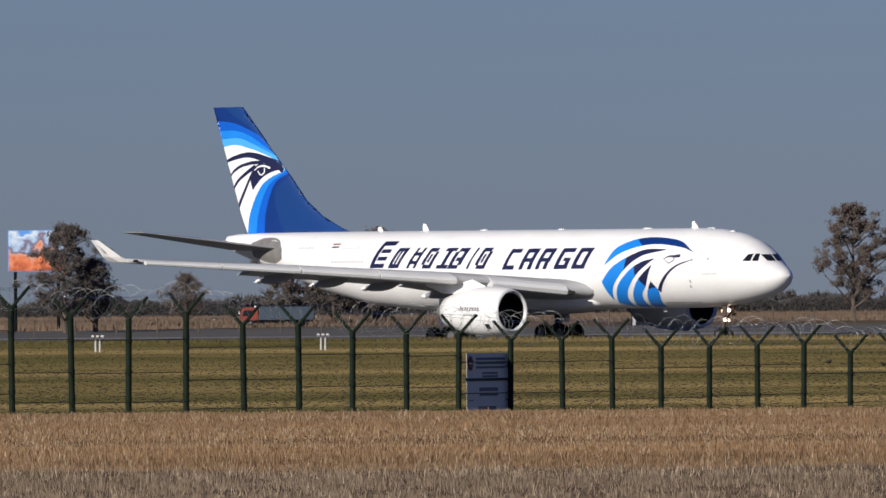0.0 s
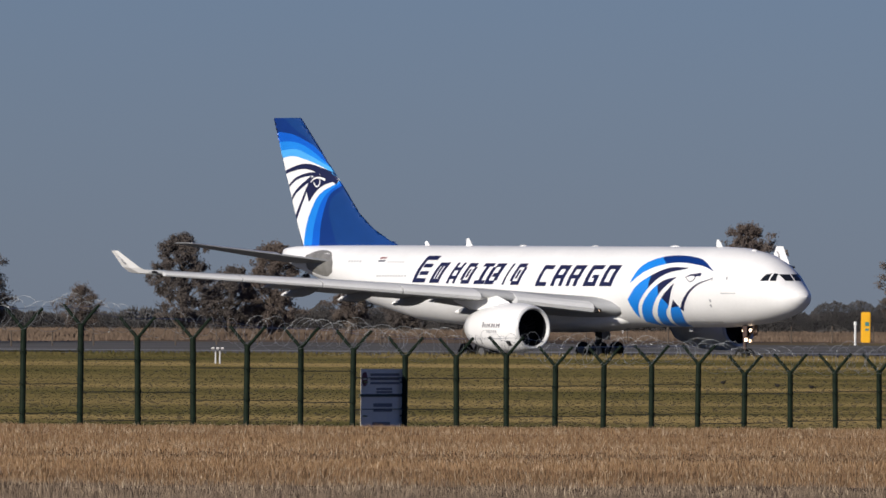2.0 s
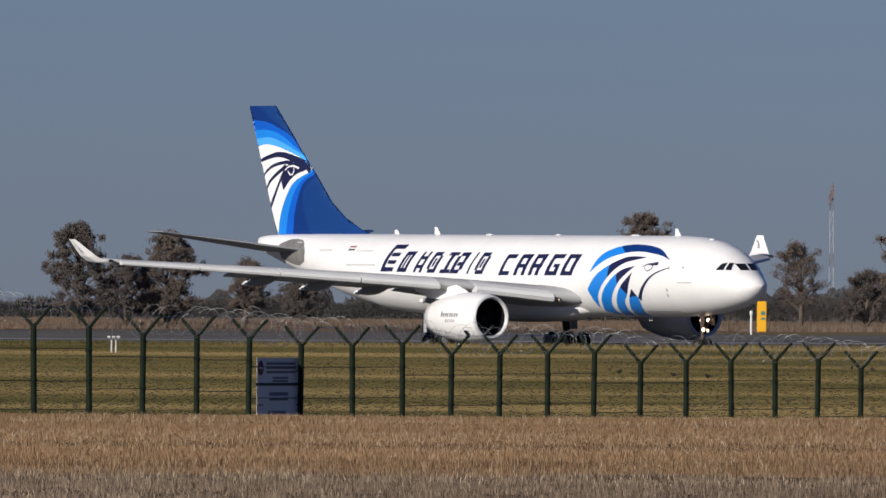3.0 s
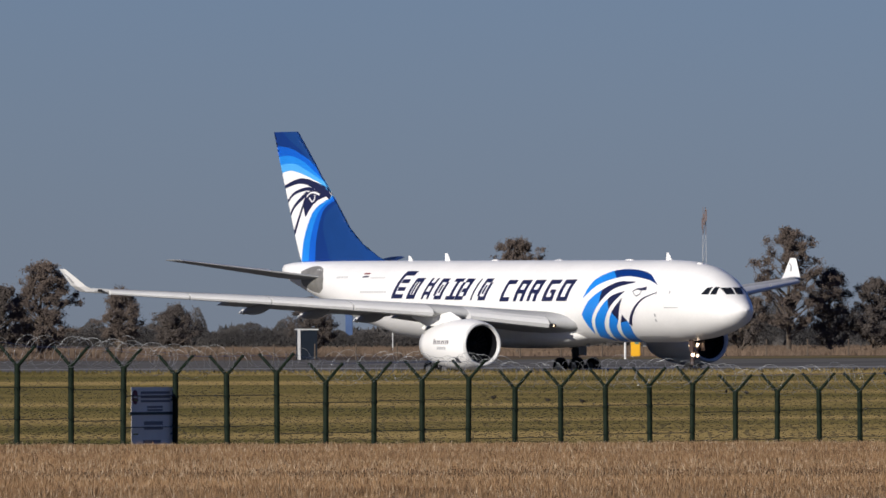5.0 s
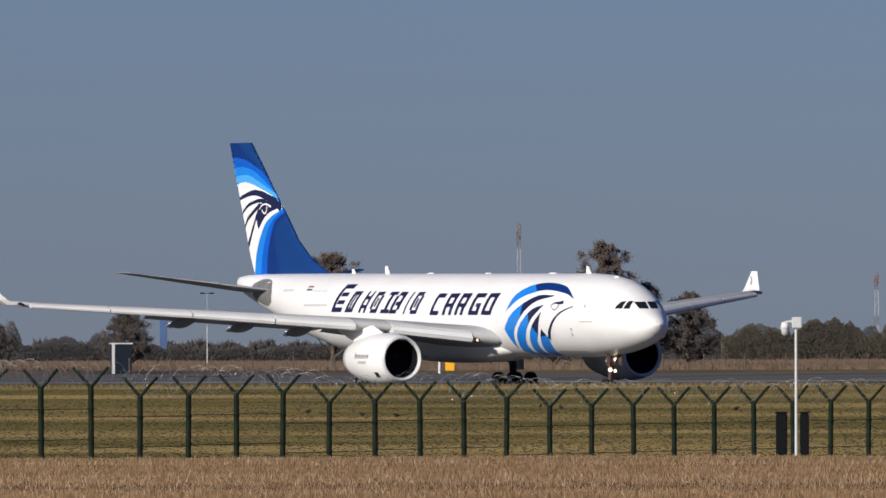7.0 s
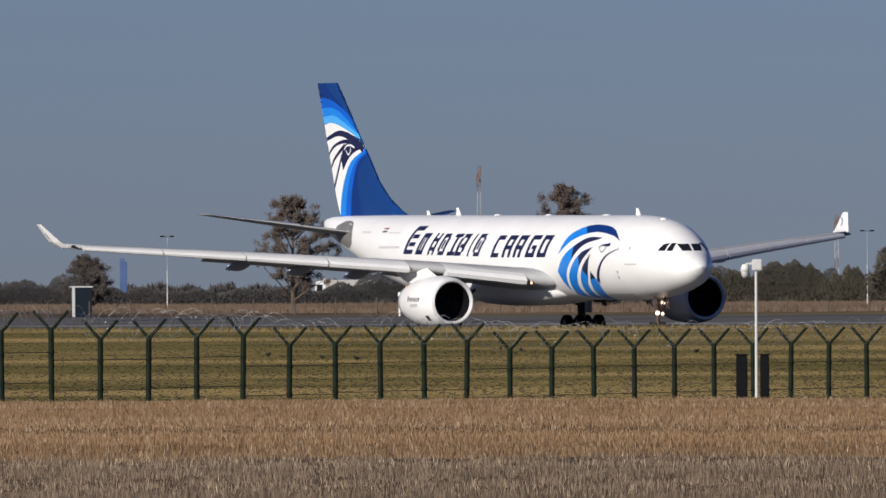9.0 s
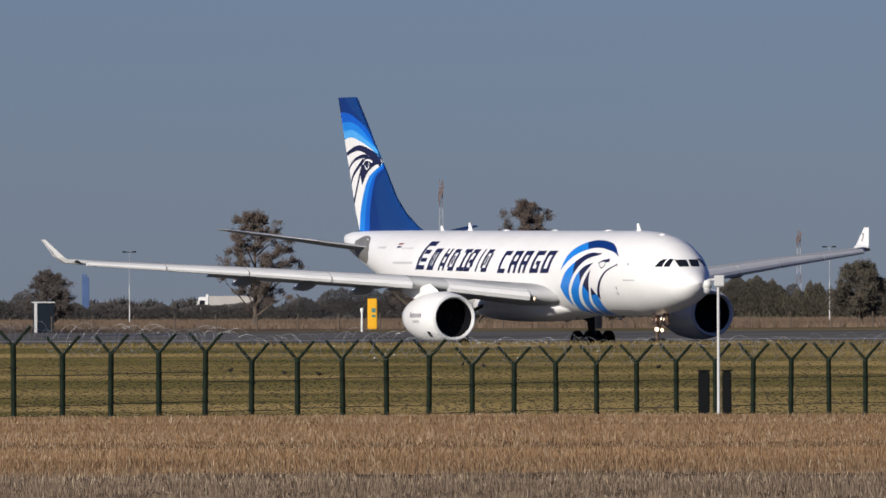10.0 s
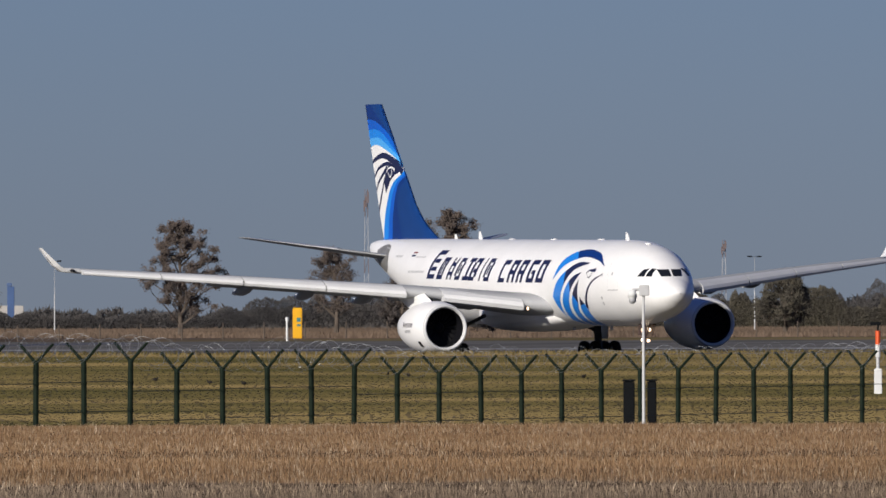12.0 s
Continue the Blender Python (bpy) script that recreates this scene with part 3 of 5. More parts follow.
def build_fin(plane):
    loops = []
    for z in (7.9, 8.3, 8.8, 9.4, 10.0, 10.6, 11.4, 12.2, 13.5, 15, 16.4, 17.2, 17.38):
        le, te = fin_edges(z)
        lp = []
        for i in range(13):
            k = (i / 12) ** 1.6
            x = le + (te - le) * k
            lp.append((x, -fin_half(x, z), z))
        for i in range(11, 0, -1):
            k = (i / 12) ** 1.6
            x = le + (te - le) * k
            lp.append((x, fin_half(x, z), z))
        loops.append([Vector(p) for p in lp])
    v, f = rings(loops)
    fin = raw("fin", v, f, BLUE_SLATE, plane, "white tail fin with blue painted bands", smooth=True)
    for sgn in (1, -1):
        skin = (lambda x, z, off: fin_side(x, z, off)) if sgn > 0 else (lambda x, z, off: Vector((fin_side(x, z, off).x, -fin_side(x, z, off).y, z)))
        c0 = ((-59.8, 17.36), (-58.5, 17.36), (-57.5, 17.36), (-56.3, 17.36))
        c1 = ((-59.6, 16.42), (-57.3, 16.21), (-55.5, 15.65), (-54.2, 15.1))
        c2 = ((-59.4, 15.61), (-57.3, 15.67), (-55.5, 15.24), (-53.3, 14.1))
        c3 = ((-59.2, 15.0), (-57.0, 15.12), (-55.5, 14.77), (-52.9, 13.8))
        c4 = ((-59.0, 14.39), (-57.0, 14.61), (-53.9, 13.88), (-52.2, 13.1))
        for a, b, m in ((c0, c1, BLUE_DEEP), (c1, c2, BLUE_MID), (c2, c3, BLUE), (c3, c4, BLUE_LIGHT)):
            decal("livery_band", a, b, skin, m, fin, across=5)
        decal("livery_field", c4, ((-56.0, 8.0), (-55.72, 9.6), (-54.97, 10.91), (-53.9, 11.98), (-51.5, 12.85)), skin, WHITE, fin, across=12, off=0.009)
        # darker leading part of the upper bands
        decal("livery_band", ((-58.2, 17.36), (-57.0, 16.6), (-55.6, 15.9), (-53.6, 14.6)), ((-56.0, 17.36), (-55.2, 16.72), (-54.2, 15.7), (-52.8, 14.3)), skin, BLUE_SLATE, fin, across=4, off=0.02)
        for ln, w0, w1 in ((((-58.4, 13.45), (-55.7, 13.89), (-53.0, 13.26), (-52.0, 12.85)), 0.22, 0.75), (((-57.9, 12.4), (-56.8, 13.02), (-55.2, 13.32), (-54.1, 13.25)), 0.16, 0.3),
                           (((-57.5, 11.45), (-56.8, 12.14), (-55.0, 13.07)), 0.16, 0.3), (((-57.1, 10.0), (-56.5, 10.92), (-55.5, 12.4)), 0.3, 0.2)):
            stroke("livery_line", ln, w0, w1, skin, NAVY, fin)
        decal("livery_band", ((-55.4, 11.38), (-55.6, 12.3), (-54.9, 13.1), (-53.5, 13.3), (-52.2, 13.05)), ((-55.3, 11.36), (-54.6, 11.99), (-54.0, 12.35), (-53.3, 12.6), (-52.1, 12.85)), skin, NAVY, fin, off=0.016)
        stroke("livery_line", ((-55.1, 12.75), (-54.6, 13.02), (-54.0, 13.05), (-53.4, 12.9)), 0.08, 0.16, skin, WHITE, fin, off=0.024)
        stroke("livery_line", ((-54.75, 12.7), (-54.4, 12.42), (-54.05, 12.6), (-54.0, 12.9)), 0.10, 0.10, skin, WHITE, fin, off=0.024)
        d0 = ((-56.1, 8.2), (-55.75, 9.6), (-55.0, 10.91), (-53.9, 11.98), (-51.5, 12.85))
        d1 = ((-55.1, 8.2), (-54.8, 9.6), (-54.1, 11.04), (-53.2, 11.95), (-51.6, 12.72))
        d2 = ((-54.2, 8.2), (-54.0, 9.6), (-53.5, 10.9), (-52.8, 11.9), (-51.5, 12.5))
        d3 = ((-52.1, 8.2), (-52.7, 9.6), (-53.0, 10.63), (-52.6, 11.6), (-51.3, 12.3))
        d4 = ((-43.6, 8.2), (-47.0, 9.6), (-48.9, 10.6), (-49.8, 11.5), (-50.7, 12.2))
        for a, b, m in ((d0, d1, BLUE), (d1, d2, BLUE_MID), (d2, d3, BLUE_DEEP), (d3, d4, BLUE_SLATE)):
            decal("livery_band", a, b, skin, m, fin, across=10)


def build_wing(plane, s):
    z_of = lambda y: float(np.interp(y, (2.0, 3.0, 9.3, 20, 29.2), (3.75, 3.85, 4.72, 5.72, 6.48)))
    le_of = lambda y: -17.3 - 0.695 * (y - 2.0) if y > 3.5 else -17.3 - 0.695 * 1.5 + 0.9 * (3.5 - y)
    stations = []
    for y in (1.5, 2.4, 3.5, 6.0, 9.4, 14, 19, 24, 28, 29.2):
        chord = float(np.interp(y, (1.5, 3.5, 9.4, 29.2), (13.0, 11.0, 7.3, 2.6)))
        thick = float(np.interp(y, (1.5, 9.4, 29.2), (1.7, 1.0, 0.34)))
        stations.append(((le_of(y), s * y, z_of(y)), chord, thick))
    wing = foil_wing("wing", stations, WING_GREY, plane, "pale grey swept wing with white winglet")
    # slats along the leading edge, in lengths
    for y0, y1 in ((3.9, 8.3), (10.4, 14.8), (14.9, 19.4), (19.5, 24.0), (24.1, 28.5)):
        loops = []
        for y in (y0, y1):
            c = float(np.interp(y, (3.5, 9.4, 29.2), (1.5, 1.2, 0.55)))
            t = float(np.interp(y, (3.5, 9.4, 29.2), (0.8, 0.66, 0.26)))
            x, z = le_of(y) + 0.28, z_of(y) - 0.10
            loops.append([Vector((x - c, s * y, z + t * 0.85)), Vector((x - c * .5, s * y, z + t * .62)), Vector((x - c * .12, s * y, z + t * .25)), Vector((x, s * y, z - t * .1)), Vector((x - c * .12, s * y, z - t * .42)), Vector((x - c * .45, s * y, z - t * .5))])
        v, f = rings(loops)
        raw("slat", v, f, SLAT, wing)
    # canoe fairings under the trailing edge
    for y in (5.8, 10.8, 14.3, 18.0):
        te = le_of(y) - float(np.interp(y, (3.5, 9.4, 29.2), (11.0, 7.3, 2.6)))
        loops = []
        for i in range(11):
            u = i / 10
            r = 0.03 + 0.43 * math.sin(math.pi * u ** 0.8) ** 0.8
            c = Vector((te + 2.3 - 4.1 * u, s * y, z_of(y) - 0.10 - 0.60 * u))
            loops.append([c + Vector((0, 0.55 * r * math.sin(a), r * math.cos(a))) for a in [2 * math.pi * k / 12 for k in range(12)]])
        v, f = rings(loops)
        fairing = raw("flap_track_fairing", v, f, TAIL_GREY, wing, smooth=True)
        # added white cone: the highlight on the fairing's tail, as colour
        end = Vector((te - 1.55, s * y, z_of(y) - 0.66))
        part("fairing_glint", tube(bmesh.new(), end, end + Vector((-0.62, 0, -0.09)), 0.20, 0.03, 10), WHITE, fairing, "white cone for the highlight on the tip", smooth=True)
    # flaps, slightly lowered
    for y0, y1 in ((3.4, 9.0), (9.6, 20.0)):
        loops = []
        for y in (y0, y1):
            te = le_of(y) - float(np.interp(y, (3.5, 9.4, 29.2), (11.0, 7.3, 2.6)))
            z = z_of(y)
            loops.append([Vector((te + 1.2, s * y, z + 0.05)), Vector((te - 0.2, s * y, z - 0.12)), Vector((te - 0.9, s * y, z - 0.38)), Vector((te + 0.1, s * y, z - 0.3)), Vector((te + 1.2, s * y, z - 0.18))])
        v, f = rings(loops)
        raw("flap", v, f, WING_GREY, wing)
    v, f = rings([[Vector(p) for p in lp] for lp in (
        ((-36.3, s * 29.15, 6.42), (-37.4, s * 29.12, 6.52), (-38.8, s * 29.15, 6.48), (-37.4, s * 29.3, 6.40)),
        ((-37.0, s * 29.55, 6.78), (-38.0, s * 29.52, 6.84), (-39.0, s * 29.55, 6.84), (-38.0, s * 29.64, 6.76)),
        ((-38.55, s * 30.3, 7.98), (-38.9, s * 30.29, 7.98), (-39.3, s * 30.3, 7.98), (-38.9, s * 30.34, 7.98)))])
    raw("winglet", v, f, WHITE, wing, "white canted winglet", smooth=False)
    part("navigation_light", ball(bmesh.new(), (-36.05, s * 29.05, 6.48), 0.3, 0.12, 0.1), FAN, wing, smooth=True)
    for side in (1, -1):  # small swept emblem on both faces of the winglet
        verts = [(-38.15, s * 29.74, 7.05), (-38.45, s * 29.76, 7.05), (-38.62, s * 29.98, 7.42), (-38.98, s * 30.06, 7.60), (-38.7, s * 30.0, 7.62), (-38.4, s * 29.9, 7.36)]
        raw("winglet_emblem", [(x, y + 0.10 * side, z) for x, y, z in verts], [(0, 1, 2, 5), (5, 2, 3, 4)], MARK_GREY, wing)
    lx, ly, lz = -18.20, s * 3.75, 3.66
    cup = part("light_housing", tube(bmesh.new(), (lx - 0.30, ly, lz), (lx, ly, lz), 0.15, 0.15, 14), FAN, wing)
    ring = [(lx + 0.01, ly + 0.13 * math.sin(2 * math.pi * k / 14), lz + 0.13 * math.cos(2 * math.pi * k / 14)) for k in range(14)]
    hood = [(lx + 0.27, y, z) for _, y, z in ring]
    raw("landing_light", ring, [tuple(range(14))], LAMP_DIM, cup, "lit wing-root landing light")
    raw("light_hood", ring + hood, [(k, (k + 1) % 14, 14 + (k + 1) % 14, 14 + k) for k in range(14)], FAN, cup)


def build_engine(plane, s):
    cx, cy, cz = -18.34, s * 9.35, 2.48
    eng = None

    def lathe(prof, seg=40):
        return rings([[Vector((x, cy + r * math.sin(2 * math.pi * j / seg), cz + r * math.cos(2 * math.pi * j / seg))) for j in range(seg)] for x, r in prof], False)

    v, f = lathe([(cx - 0.20, 1.53), (cx - 0.6, 1.63), (cx - 1.6, 1.74), (cx - 3.0, 1.72), (cx - 4.4, 1.56), (cx - 5.6, 1.30), (cx - 6.4, 1.08), (cx - 6.4, 0.98), (cx - 5.4, 1.1)])
    eng = raw("engine_nacelle", v, f, WHITE, plane, "large white turbofan cowling", smooth=True)
    v, f = lathe([(cx - 0.20, 1.533), (cx - 0.06, 1.48), (cx, 1.41), (cx - 0.06, 1.34), (cx - 0.25, 1.28)])
    raw("intake_lip", v, f, SLAT, eng, "pale grey intake lip", smooth=True)
    v, f = lathe([(cx - 0.25, 1.28), (cx - 0.8, 1.26), (cx - 1.5, 1.25)])
    raw("intake_liner", v, f, BLACK, eng, smooth=True)
    v, f = lathe([(cx - 1.5, 1.26), (cx - 1.5, 0.02)])
    raw("fan_disc", v, f, BLACK, eng)
    for k in range(22):
        a, b = 2 * math.pi * k / 22, 2 * math.pi * (k + 0.75) / 22
        raw("fan_blade", [(cx - 1.3, cy + 0.35 * math.sin(a), cz + 0.35 * math.cos(a)), (cx - 1.46, cy + 0.35 * math.sin(b), cz + 0.35 * math.cos(b)),
                          (cx - 1.46, cy + 1.24 * math.sin(b), cz + 1.24 * math.cos(b)), (cx - 1.32, cy + 1.24 * math.sin(a), cz + 1.24 * math.cos(a))], [(0, 1, 2, 3)], FAN, eng)
    v, f = lathe([(cx - 0.85, 0.02), (cx - 1.0, 0.14), (cx - 1.3, 0.34), (cx - 1.45, 0.38)])
    raw("spinner", v, f, FAN, eng, smooth=True)
    v, f = lathe([(cx - 5.6, 0.95), (cx - 6.6, 0.82), (cx - 7.2, 0.55), (cx - 7.8, 0.08)])
    raw("exhaust_cone", v, f, APRON_GREY, eng, smooth=True)
    # pylon up to the wing
    loops = []
    for z, x0, x1, w in ((3.75, -20.2, -25.5, 0.32), (4.3, -21.2, -27.2, 0.36), (5.0, -23.2, -28.0, 0.36)):
        loops.append([Vector(p) for p in ((x0, cy, z), (x0 - 1.0, cy - w, z), (x1 + 1, cy - w, z), (x1, cy, z), (x1 + 1, cy + w, z), (x0 - 1.0, cy + w, z))])
    v, f = rings(loops)
    raw("pylon", v, f, WHITE, eng, smooth=False)
    # strake and two rows of unreadable marks
    if s < 0:
        def cowl(x, z, off):
            r = float(np.interp(cx - x, (0.2, 0.6, 1.6, 3.0, 4.4, 5.6), (1.53, 1.63, 1.74, 1.72, 1.56, 1.30))) + off
            k = max(-0.99, min(0.99, (z - cz) / r))
            return Vector((x, cy - r * math.sqrt(1 - k * k), cz + r * k))
        for k in range(8):
            x = -22.1 + 0.27 * k
            decal("cowl_mark", ((x, 2.52), (x + 0.15, 2.52)), ((x + 0.07, 2.80 + 0.10 * (k == 0)), (x + 0.22, 2.80 + 0.10 * (k == 0))), cowl, SIGN_TEXT, eng, n=3, across=2)
            if k % 2:
                decal("cowl_mark", ((x - 0.12, 2.66), (x + 0.14, 2.66)), ((x - 0.10, 2.73), (x + 0.16, 2.73)), cowl, SIGN_TEXT, eng, n=3, across=2, off=0.016)
        for k in range(5):
            x = -21.55 + 0.24 * k
            decal("cowl_mark", ((x, 2.16), (x + 0.13, 2.16)), ((x + 0.05, 2.36), (x + 0.18, 2.36)), cowl, MARK_GREY, eng, n=3, across=2)
        decal("cowl_hatch", ((-19.7, 1.25), (-19.3, 1.25)), ((-19.7, 1.6), (-19.3, 1.6)), cowl, FAN, eng, n=3, across=2)


def wheel(name, parent, x, y, r, w):
    bm = bmesh.new()
    prof = ((-w / 2, 0.55 * r), (-w / 2, 0.85 * r), (-w * 0.35, 0.97 * r), (0, r), (w * 0.35, 0.97 * r), (w / 2, 0.85 * r), (w / 2, 0.55 * r))
    seg = 24
    v, f = rings([[Vector((rr * math.sin(2 * math.pi * j / seg), yy, rr * math.cos(2 * math.pi * j / seg))) for j in range(seg)] for yy, rr in prof], False)
    bm.free()
    t = raw(name, v, f, TYRE, parent, smooth=True)
    t.location = (x, y, r)
    bm = bmesh.new()
    bmesh.ops.create_cone(bm, cap_ends=True, segments=18, radius1=0.55 * r, radius2=0.55 * r, depth=w * 0.8, matrix=Matrix.Rotation(radians(90), 4, "X"))
    for k in range(6):
        a = 2 * math.pi * k / 6
        box(bm, 0.3 * r * math.sin(a) - .04, -w * .44, 0.3 * r * math.cos(a) - .04, 0.3 * r * math.sin(a) + .04, w * .44, 0.3 * r * math.cos(a) + .04)
    part("rim", bm, STEEL, t)
    return t


WHEELS = []


def build_gear(plane):
    for s in (1, -1):
        bm = bmesh.new()
        tube(bm, (-28.85, s * 5.3, 0.7), (-28.85, s * 5.1, 3.6), 0.24, 0.28, 14)
        tube(bm, (-29.85, s * 5.34, 0.7), (-27.85, s * 5.34, 0.7), 0.16)
        tube(bm, (-28.85, s * 5.2, 2.0), (-28.85, s * 2.6, 3.2), 0.12)
        gear = part("main_gear_leg", bm, LEG_DARK, plane)
        bm = bmesh.new()
        box(bm, -29.6, s * 5.62, 1.5, -28.1, s * 5.68, 3.5)
        part("gear_door", bm, WHITE, gear)
        for ax in (-29.84, -27.86):
            for dy in (-0.7, 0.7):
                WHEELS.append((wheel("main_wheel", gear, ax, s * 5.34 + dy, 0.69, 0.5), 0.69))
    bm = bmesh.new()
    tube(bm, (-6.67, 0, 0.52), (-6.6, 0, 3.0), 0.13, 0.16, 12)
    tube(bm, (-6.67, -0.36, 0.52), (-6.67, 0.36, 0.52), 0.1)
    tube(bm, (-6.6, 0, 1.4), (-5.2, 0, 2.9), 0.07)
    gear = part("nose_gear_leg", bm, LEG_BROWN, plane, "brown-grey leg, shade and warm lamplight in its colour")
    for dy in (-0.36, 0.36):
        WHEELS.append((wheel("nose_wheel", gear, -6.67, dy, 0.52, 0.36), 0.52))
    for s in (1, -1):
        bm = bmesh.new()
        box(bm, -6.3, s * 0.45, 1.9, -5.85, s * 0.49, 2.75)
        part("gear_door", bm, LEG_BROWN, gear)
    for y, z, m, r in ((-0.34, 2.25, LAMP_DIM, 0.14), (0.26, 2.28, LAMP, 0.13), (-0.16, 1.62, LAMP, 0.13), (0.22, 1.56, LAMP_DIM, 0.11)):
        bm = ball(bmesh.new(), (-6.35, y, z), 0.08, r, r)
        part("taxi_light", bm, m, gear, "lit warm taxi lamp", smooth=True)


def build_aircraft():
    plane = empty("cargo_aircraft", Matrix.Identity(4), "white twin-engine cargo airliner with blue livery, taxiing", "aircraft")
    build_fuselage(plane)
    build_fin(plane)
    for s in (1, -1):
        build_wing(plane, s)
        st = [((-50.6, s * 0.7, 7.0), 6.6, 0.36), ((-51.4, s * 1.6, 7.12), 5.9, 0.32), ((-57.2, s * 9.3, 8.40), 2.1, 0.12), ((-57.7, s * 9.5, 8.44), 1.5, 0.07)]
        foil_wing("tailplane", st, TAIL_GREY, plane, "grey horizontal tailplane")
        # pale strip on the outer leading edge stands in for the sun's highlight
        loops = []
        for u in (0.35, 1.0):
            le = Vector((-51.4, s * 1.6, 7.12)).lerp(Vector((-57.2, s * 9.3, 8.40)), u)
            t = 0.32 + (0.12 - 0.32) * u
            loops.append([le + Vector((-0.34, 0, t * 0.62)), le + Vector((0.03, 0, t * 0.16)), le + Vector((0.05, 0, 0)), le + Vector((0.02, 0, -t * 0.10)), le + Vector((-0.2, 0, -t * 0.16))])
        v, f = rings(loops)
        raw("tailplane_highlight", v, f, PALE_GREY, plane, "pale strip for the sun's highlight on the leading edge")
        build_engine(plane, s)
    for ob in plane.children_recursive:  # the long hull and all on it come out a little shorter
        ob.data.transform(Matrix.Diagonal((0.9925, 1, 1, 1)))
    build_gear(plane)
    return plane


AIRCRAFT = build_aircraft()


# ---- perimeter fence ----
FENCE_X, FENCE_Y = -14.19, 253.88
STEP_X, STEP_Y = 0.9421, 2.3157
FORK = (2.84, 2.68, 2.65, 2.72, 2.50, 2.49, 2.34, 2.33, 2.28, 2.15, 2.14, 2.17, 1.98, 2.00, 2.01, 2.02, 1.81,
        1.84, 1.85, 1.85, 1.86, 1.68, 1.69, 1.70, 1.70, 1.71, 1.71, 1.71, 1.72, 1.72, 1.72, 1.72, 1.73, 1.74)


def fork_z(n):
    return FORK[max(0, min(len(FORK) - 1, n))]


def post_place(n):
    x, y = FENCE_X + n * STEP_X, FENCE_Y + n * STEP_Y
    return Vector((x, y, fork_z(n)))


def build_fence():
    fence = empty("perimeter_fence", Matrix.Translation((0, 0, 0)), "green steel perimeter fence with forked posts and razor wire", "fence")
    along = Vector((STEP_X, STEP_Y, 0)).normalized()
    out = Vector((along.y, -along.x, 0))
    first, last = -4, 41
    rng = random.Random(5)
    bm = bmesh.new()
    tube(bm, (0, 0, -2.35), (0, 0, 0.02), 0.058, 0.058, 10)
    for s in (1, -1):
        tube(bm, (0, 0, -0.03), out * (0.345 * s) + Vector((0, 0, 0.34)), 0.034, 0.030, 8)
        tube(bm, out * (0.345 * s) + Vector((0, 0, 0.33)), out * (0.365 * s) + Vector((0, 0, 0.36)), 0.032, 0.032, 8)
    for z in (-0.45, -1.0, -1.5):
        tube(bm, (0, 0, z - 0.02), (0, 0, z + 0.02), 0.067, 0.067, 10)
    proto = part("post", bm, POST_GREEN, fence)
    mesh = proto.data
    for n in range(first, last + 1):
        ob = proto if n == first else new("post", mesh)
        ob.parent = fence
        ob.location = post_place(n)
        ob.rotation_euler = (radians(rng.uniform(-.7, .7)), radians(rng.uniform(-.7, .7)), radians(rng.uniform(-3, 3)))
    for n in range(first, last):
        a, b = post_place(n), post_place(n + 1)
        low = min(a.z, b.z)
        # line wires and thin mesh panel between two posts
        for z in (-0.42, -1.02, -1.55):
            p, q = Vector((a.x, a.y, low + z)), Vector((b.x, b.y, low + z))
            part("line_wire", tube(bmesh.new(), p, q, 0.008, 0.008, 4), WIRE_DARK, fence)
        # strands on the arms
        for s in (1, -1):
            d = out * (0.345 * s) + Vector((0, 0, 0.34))
            part("barbed_strand", tube(bmesh.new(), a + d, b + d, 0.0035, 0.0035, 3), ZINC, fence)
        # razor coil lying in the fork
        loops, turns = 20, rng.uniform(5.0, 8.0)
        pts = []
        r0 = rng.uniform(0.19, 0.29)
        ph = rng.uniform(0, 6.28)
        count = int(turns * loops)
        for i in range(count + 1):
            u = i / count
            ang = ph + 2 * math.pi * turns * u
            rr = r0 * (1 + 0.22 * math.sin(ang * 0.37 + n) + 0.10 * math.sin(ang * 0.153 + 2 * n))
            c = a.lerp(b, u) + Vector((0, 0, 0.24 + 0.05 * math.sin(u * 7 + n)))
            pts.append(c + out * (rr * math.cos(ang)) + Vector((0, 0, rr * math.sin(ang))) + along * (0.16 * math.sin(ang + n)))
        verts, faces = [], []
        for i, p in enumerate(pts):
            d = (pts[min(i + 1, count)] - pts[max(i - 1, 0)]).normalized()
            e = d.cross(Vector((0, 0, 1)) if abs(d.z) < 0.9 else Vector((1, 0, 0))).normalized()
            g = d.cross(e)
            w = 0.0030
            verts += [p + e * w, p - e * w * .5 + g * w * .87, p - e * w * .5 - g * w * .87]
        for i in range(count):
            for j in range(3):
                k = (j + 1) % 3
                faces.append((3 * i + j, 3 * i + k, 3 * i + 3 + k, 3 * i + 3 + j))
        # barbs
        for i in range(0, count, 3):
            p = pts[i]
            d = (pts[i + 1] - p).normalized()
            e = Vector((rng.uniform(-1, 1), rng.uniform(-1, 1), rng.uniform(-1, 1))).cross(d).normalized() * 0.013
            base = len(verts)
            verts += [p + d * .012 + e * .2, p + e, p - d * .012 - e * .2, p - e]
            faces.append((base, base + 1, base + 2, base + 3))
        raw("razor_coil", verts, faces, ZINC, fence)
    return fence


build_fence()


